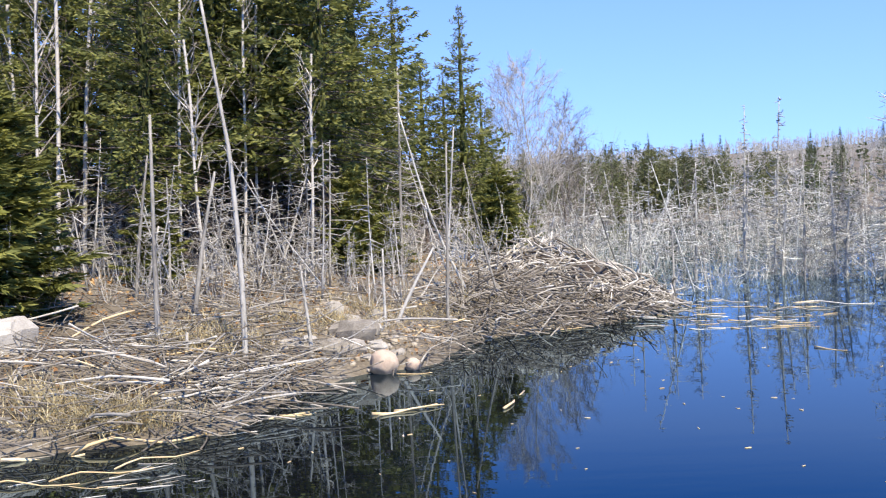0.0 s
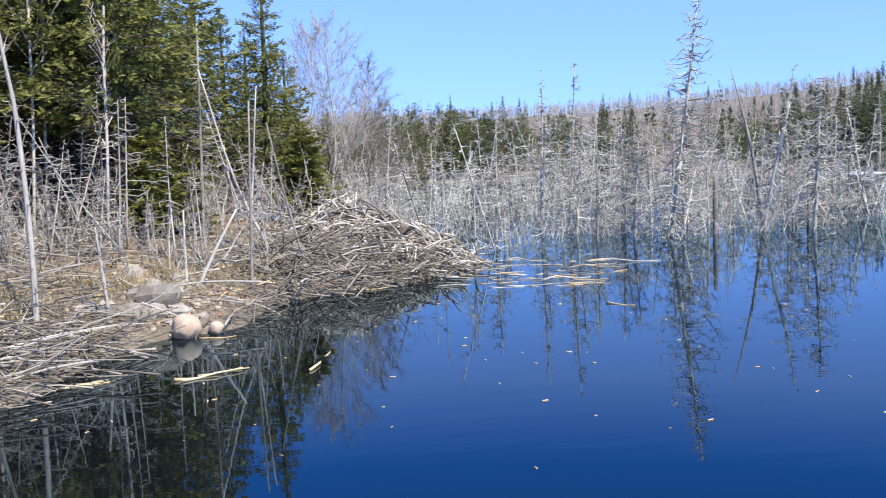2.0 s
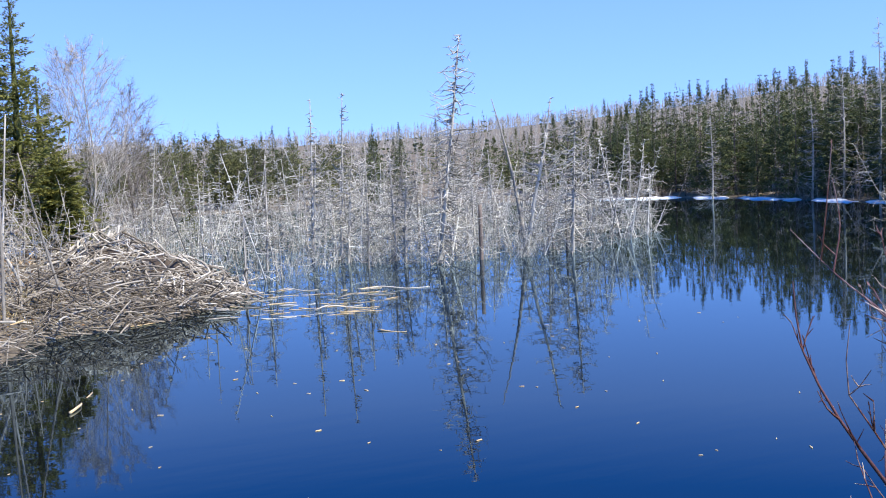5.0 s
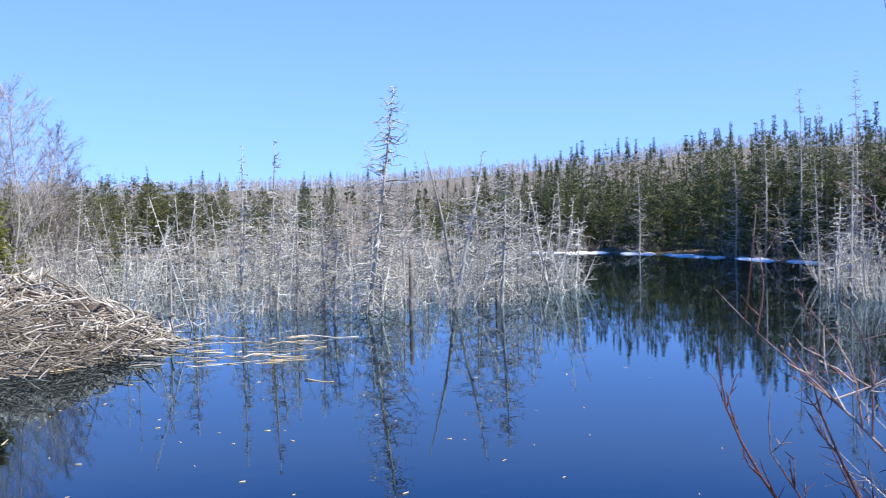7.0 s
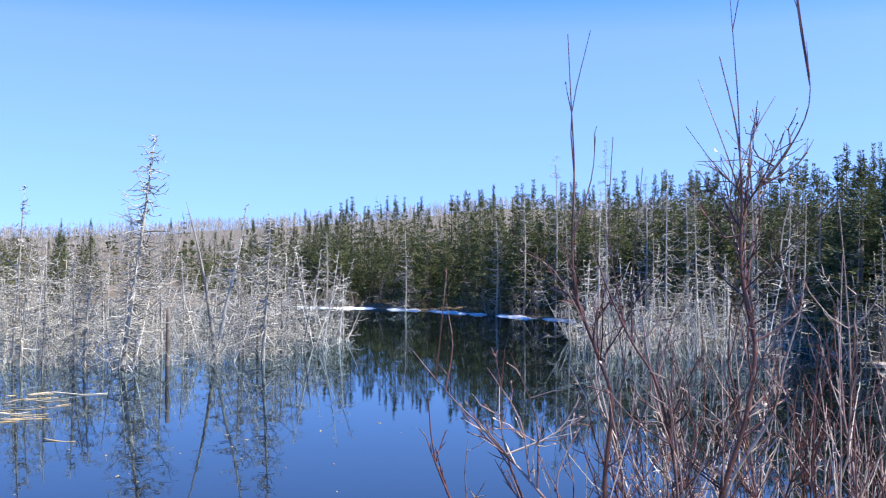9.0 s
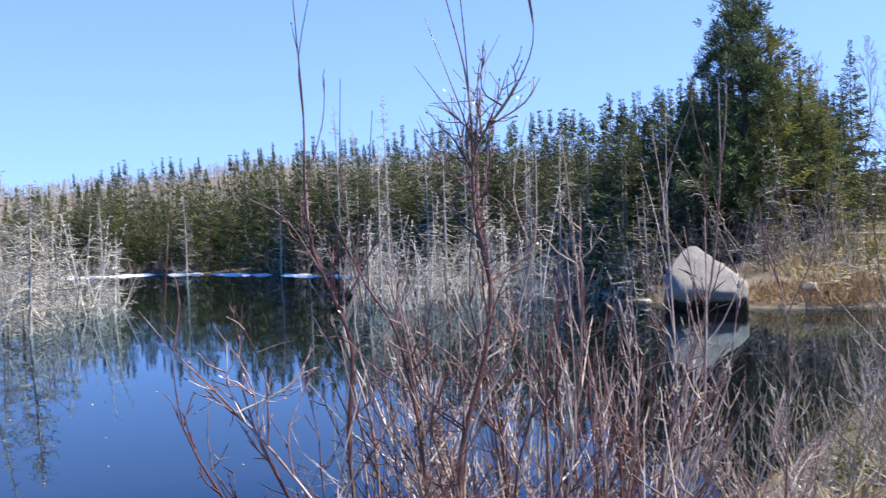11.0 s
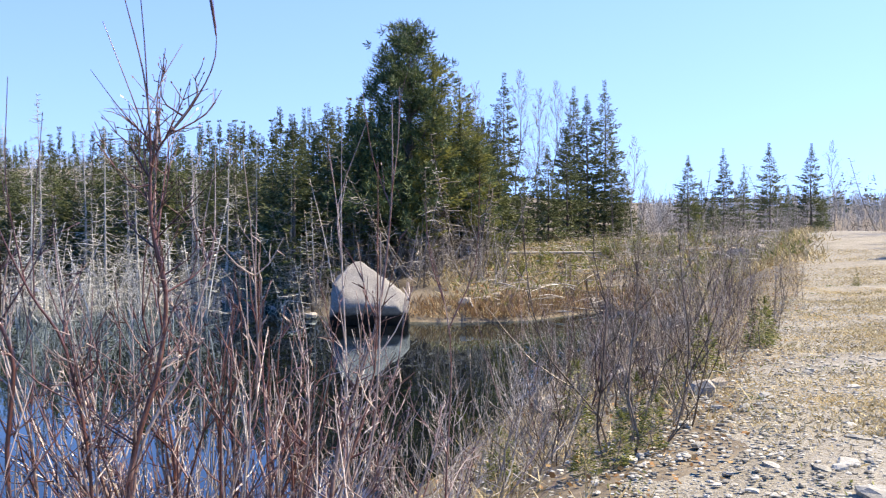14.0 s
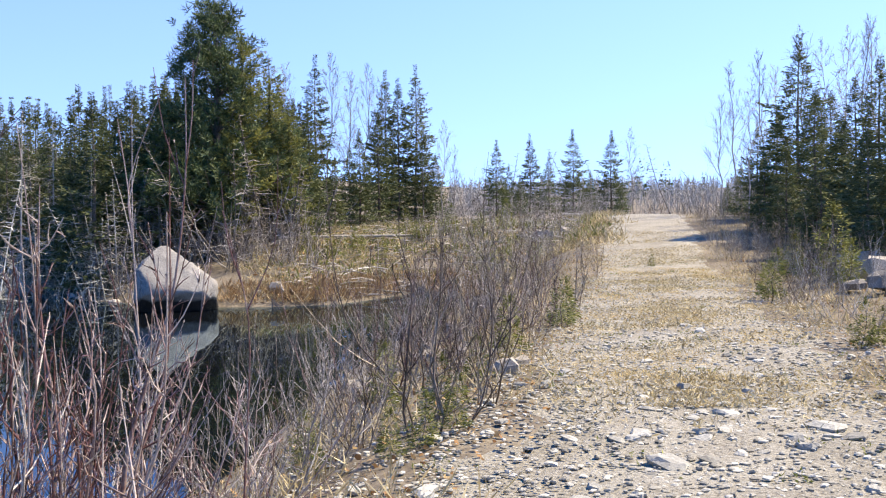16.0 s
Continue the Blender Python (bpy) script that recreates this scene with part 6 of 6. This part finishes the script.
x, y = clumps(rng, 420, 30, 7.5, 34, -3.0, 1.3, 0.25)
x, y = np.concatenate([x, 8.5 + 28 * rng.uniform(0, 1, 26000) ** 1.3]), np.concatenate([y, np.where(rng.uniform(0, 1, 26000) < 0.55, rng.normal(-0.6, 0.42, 26000), rng.uniform(-2.8, 1.5, 26000))])
k = np.sin(x * 0.9) + np.sin(x * 2.3 + y * 2) + rng.normal(0, 0.5, len(x)) > -0.3
x, y = x[k], y[k]
blades("road_grass", "short trampled dry grass on the road", x, y, 0.03, 0.09, 0.012, M_STRAW, 0.4, 1, lift=0.03)
x, y = clumps(rng, 52, 420, 9.5, 28, -2.3, 0.9, 0.42)
blades("road_mat", "golden mats of flattened dead grass on the road", x, y, 0.02, 0.045, 0.008, M_MAT, 0.3, 21, lift=0.03)
x, y = clumps(rng, 60, 30, 6.0, 30, -2.4, 1.2, 0.16)
blades("road_moss", "low green herbs and moss on the road", x, y, 0.02, 0.06, 0.012, M_MOSS, 0.5, 2, lift=0.03)
x, y = clumps(rng, 260, 26, 4.0, 36, 1.0, 4.6, 0.28)
blades("bank_grass", "dry straw grass on the road bank", x, y, 0.08, 0.35, 0.010, M_STRAW, 0.9, 3)
x, y = clumps(rng, 400, 26, 7.0, 44, -8, -2.2, 0.32)
blades("verge_grass", "dry straw grass on the far verge", x, y, 0.08, 0.35, 0.012, M_STRAW, 0.8, 4)
pts = [polar(a, d) for a, d in zip(rng.uniform(69, 89, 700), 33.5 + 27 * rng.uniform(0, 1, 700) ** 1.3)]
x = np.concatenate([p[0] + rng.normal(0, 0.35, 24) for p in pts])
y = np.concatenate([p[1] + rng.normal(0, 0.35, 24) for p in pts])
k = shore_distance(x, y) > 0.1
blades("clearing_grass", "dry tawny grass over the clearing", x[k], y[k], 0.15, 0.5, 0.03, M_STRAW, 0.7, 5)
pts = [polar(a, d) for a, d in zip(rng.uniform(70.5, 88, 420), rng.uniform(35, 58, 420))]
x = np.concatenate([p[0] + rng.normal(0, 0.4, 26) for p in pts])
y = np.concatenate([p[1] + rng.normal(0, 0.4, 26) for p in pts])
k = shore_distance(x, y) > 0.6
blades("clearing_herbs", "green low herbs and moss over the clearing", x[k], y[k], 0.12, 0.42, 0.05, M_MOSS, 0.7, 6)
pts = [polar(a, d) for a, d in zip(rng.uniform(69.5, 88, 5200), rng.uniform(34, 58, 5200))]
x, y = np.array(pts).T
k = shore_distance(x, y) > 0.2
blades("clearing_leaves", "brown dead leaves and bark scraps over the clearing", x[k], y[k], 0.08, 0.22, 0.10, M_LEAF, 0.3, 16, "leaves")
pts = []
while len(pts) < 260:                                # rusty sedge along the edge of the clearing
    x, y = polar(rng.uniform(67.8, 82), rng.uniform(33.5, 40))
    if 0.05 < offshore(x, y) < 1.6:
        pts.append((x, y))
x = np.concatenate([p[0] + rng.normal(0, 0.22, 28) for p in pts])
y = np.concatenate([p[1] + rng.normal(0, 0.22, 28) for p in pts])
k = shore_distance(x, y) > 0.02
blades("shore_sedge", "rusty dead sedge along the edge of the clearing", x[k], y[k], 0.15, 0.5, 0.03, M_RUST, 0.9, 17)
gx, gy = [], []
for a, d, n, sp in [(-20.0, 14.8, 900, 0.5), (-18.0, 14.6, 700, 0.4), (-21.5, 15.4, 500, 0.5), (-14.2, 17.8, 700, 0.5), (-12.4, 18.6, 400, 0.4), (-6.5, 20.5, 500, 0.5), (-4.8, 22, 400, 0.5), (0.8, 23.4, 300, 0.4), (-9.5, 20.0, 500, 0.6), (-1.5, 22.4, 300, 0.5)]:
    px_, py_ = polar(a, d)
    gx.append(px_ + rng.normal(0, sp, n))
    gy.append(py_ + rng.normal(0, sp * 0.5, n))
gx, gy = np.concatenate(gx), np.concatenate(gy)
k = shore_distance(gx, gy) > 0.05
blades("bank_straw", "tufts of pale dry grass on the debris bank", gx[k], gy[k], 0.12, 0.42, 0.012, M_STRAW, 1.0, 7)
pts = [polar(a, d) for a, d in zip(rng.uniform(-25, 8, 9000), rng.uniform(15, 33, 9000))]
gx, gy = np.array(pts).T
k = shore_distance(gx, gy) > 0.3
blades("bank_leaves", "brown dead leaves and litter on the forest floor", gx[k], gy[k], 0.05, 0.13, 0.06, M_LEAF, 0.25, 8, "leaves")
gx, gy = np.concatenate([rng.uniform(4, 34, 4000), rng.uniform(8, 30, 1500)]), np.concatenate([rng.uniform(0.6, 4.6, 4000), rng.uniform(-5, -2.4, 1500)])
k = shore_distance(gx, gy) > 0.1
blades("verge_leaves", "brown dead leaves along the road's edges", gx[k], gy[k], 0.03, 0.08, 0.035, M_LEAF, 0.25, 9, "leaves")

road = bpy.data.objects["road"]
PEB = [shard_mesh("road_stone", 90 + k, (0.26, 0.20, 0.34, 0.17, 0.22, 0.30)[k], M_STONE, (7, 6, 7, 6, 5, 6)[k]) for k in range(6)]
big = [(polar(92.9, 9.3), 0.34, 2), (polar(92.3, 6.6), 0.40, 0), (polar(100.2, 7.9), 0.40, 1), (polar(98.6, 7.5), 0.26, 0), (polar(99.2, 7.2), 0.22, 2), (polar(95.2, 8.3), 0.3, 3), (polar(101.5, 7.6), 0.3, 1), (polar(89.4, 7.2), 0.24, 1), (polar(88.3, 6.0), 0.2, 2), (polar(93.6, 13.5), 0.3, 2), (polar(92.8, 14.2), 0.3, 0), (polar(94.0, 11.2), 0.2, 1), (polar(91.0, 8.4), 0.2, 0), (polar(95.9, 6.9), 0.2, 2), (polar(89.8, 8.6), 0.22, 3), (polar(87.0, 7.2), 0.2, 1), (polar(90.6, 7.4), 0.28, 3), (polar(96.4, 7.6), 0.2, 1), (polar(93.9, 7.3), 0.25, 3)]
for (x, y), g, k in big:
    g *= 0.8
    part("stone", PEB[k], road, at=(x, y, gz(x, y) + 0.025 + 0.02 * g), rot=(rng.normal(0, 0.12), rng.normal(0, 0.12), rng.uniform(0, 6)), scl=(g, g, g))
for i in range(270):
    x, y = 4.6 + 9 * rng.uniform() ** 1.5, rng.uniform(-2.6, 1.7)
    g = 0.06 + 0.13 * rng.uniform() ** 2.4
    part("stone", PEB[i % 6], road, at=(x, y, gz(x, y) + 0.025 + 0.06 * g), rot=(rng.normal(0, 0.15), rng.normal(0, 0.15), rng.uniform(0, 6)), scl=(g, g, g))
small = [shard(120 + k, (0.24, 0.16, 0.30, 0.20)[k], 5) for k in range(4)]
s = Soup()
for k in range(4):
    n = 5600
    xs = np.where(rng.uniform(0, 1, n) < 0.9, 4.2 + 20 * rng.uniform(0, 1, n) ** 1.9, rng.uniform(-6, 4.2, n))
    ys = np.where(rng.uniform(0, 1, n) < 0.74, rng.uniform(-2.8, 1.3, n), rng.uniform(1.0, 3.8, n))
    zs = terrain(xs, ys) + np.where((ys < 1.1) & (ys > -2.6), 0.028, 0.006)
    size = 0.018 + 0.060 * rng.uniform(0, 1, n) ** 2.6
    s.scatter(small[k], np.stack([xs, ys, zs + 0.008 + 0.04 * size], 1), rng.uniform(0, 6, n), size, rng.normal(0, 0.2, (n, 2)))
g = part("gravel", s.mesh("gravel", M_CHIPS, False), road, kind="stuff")
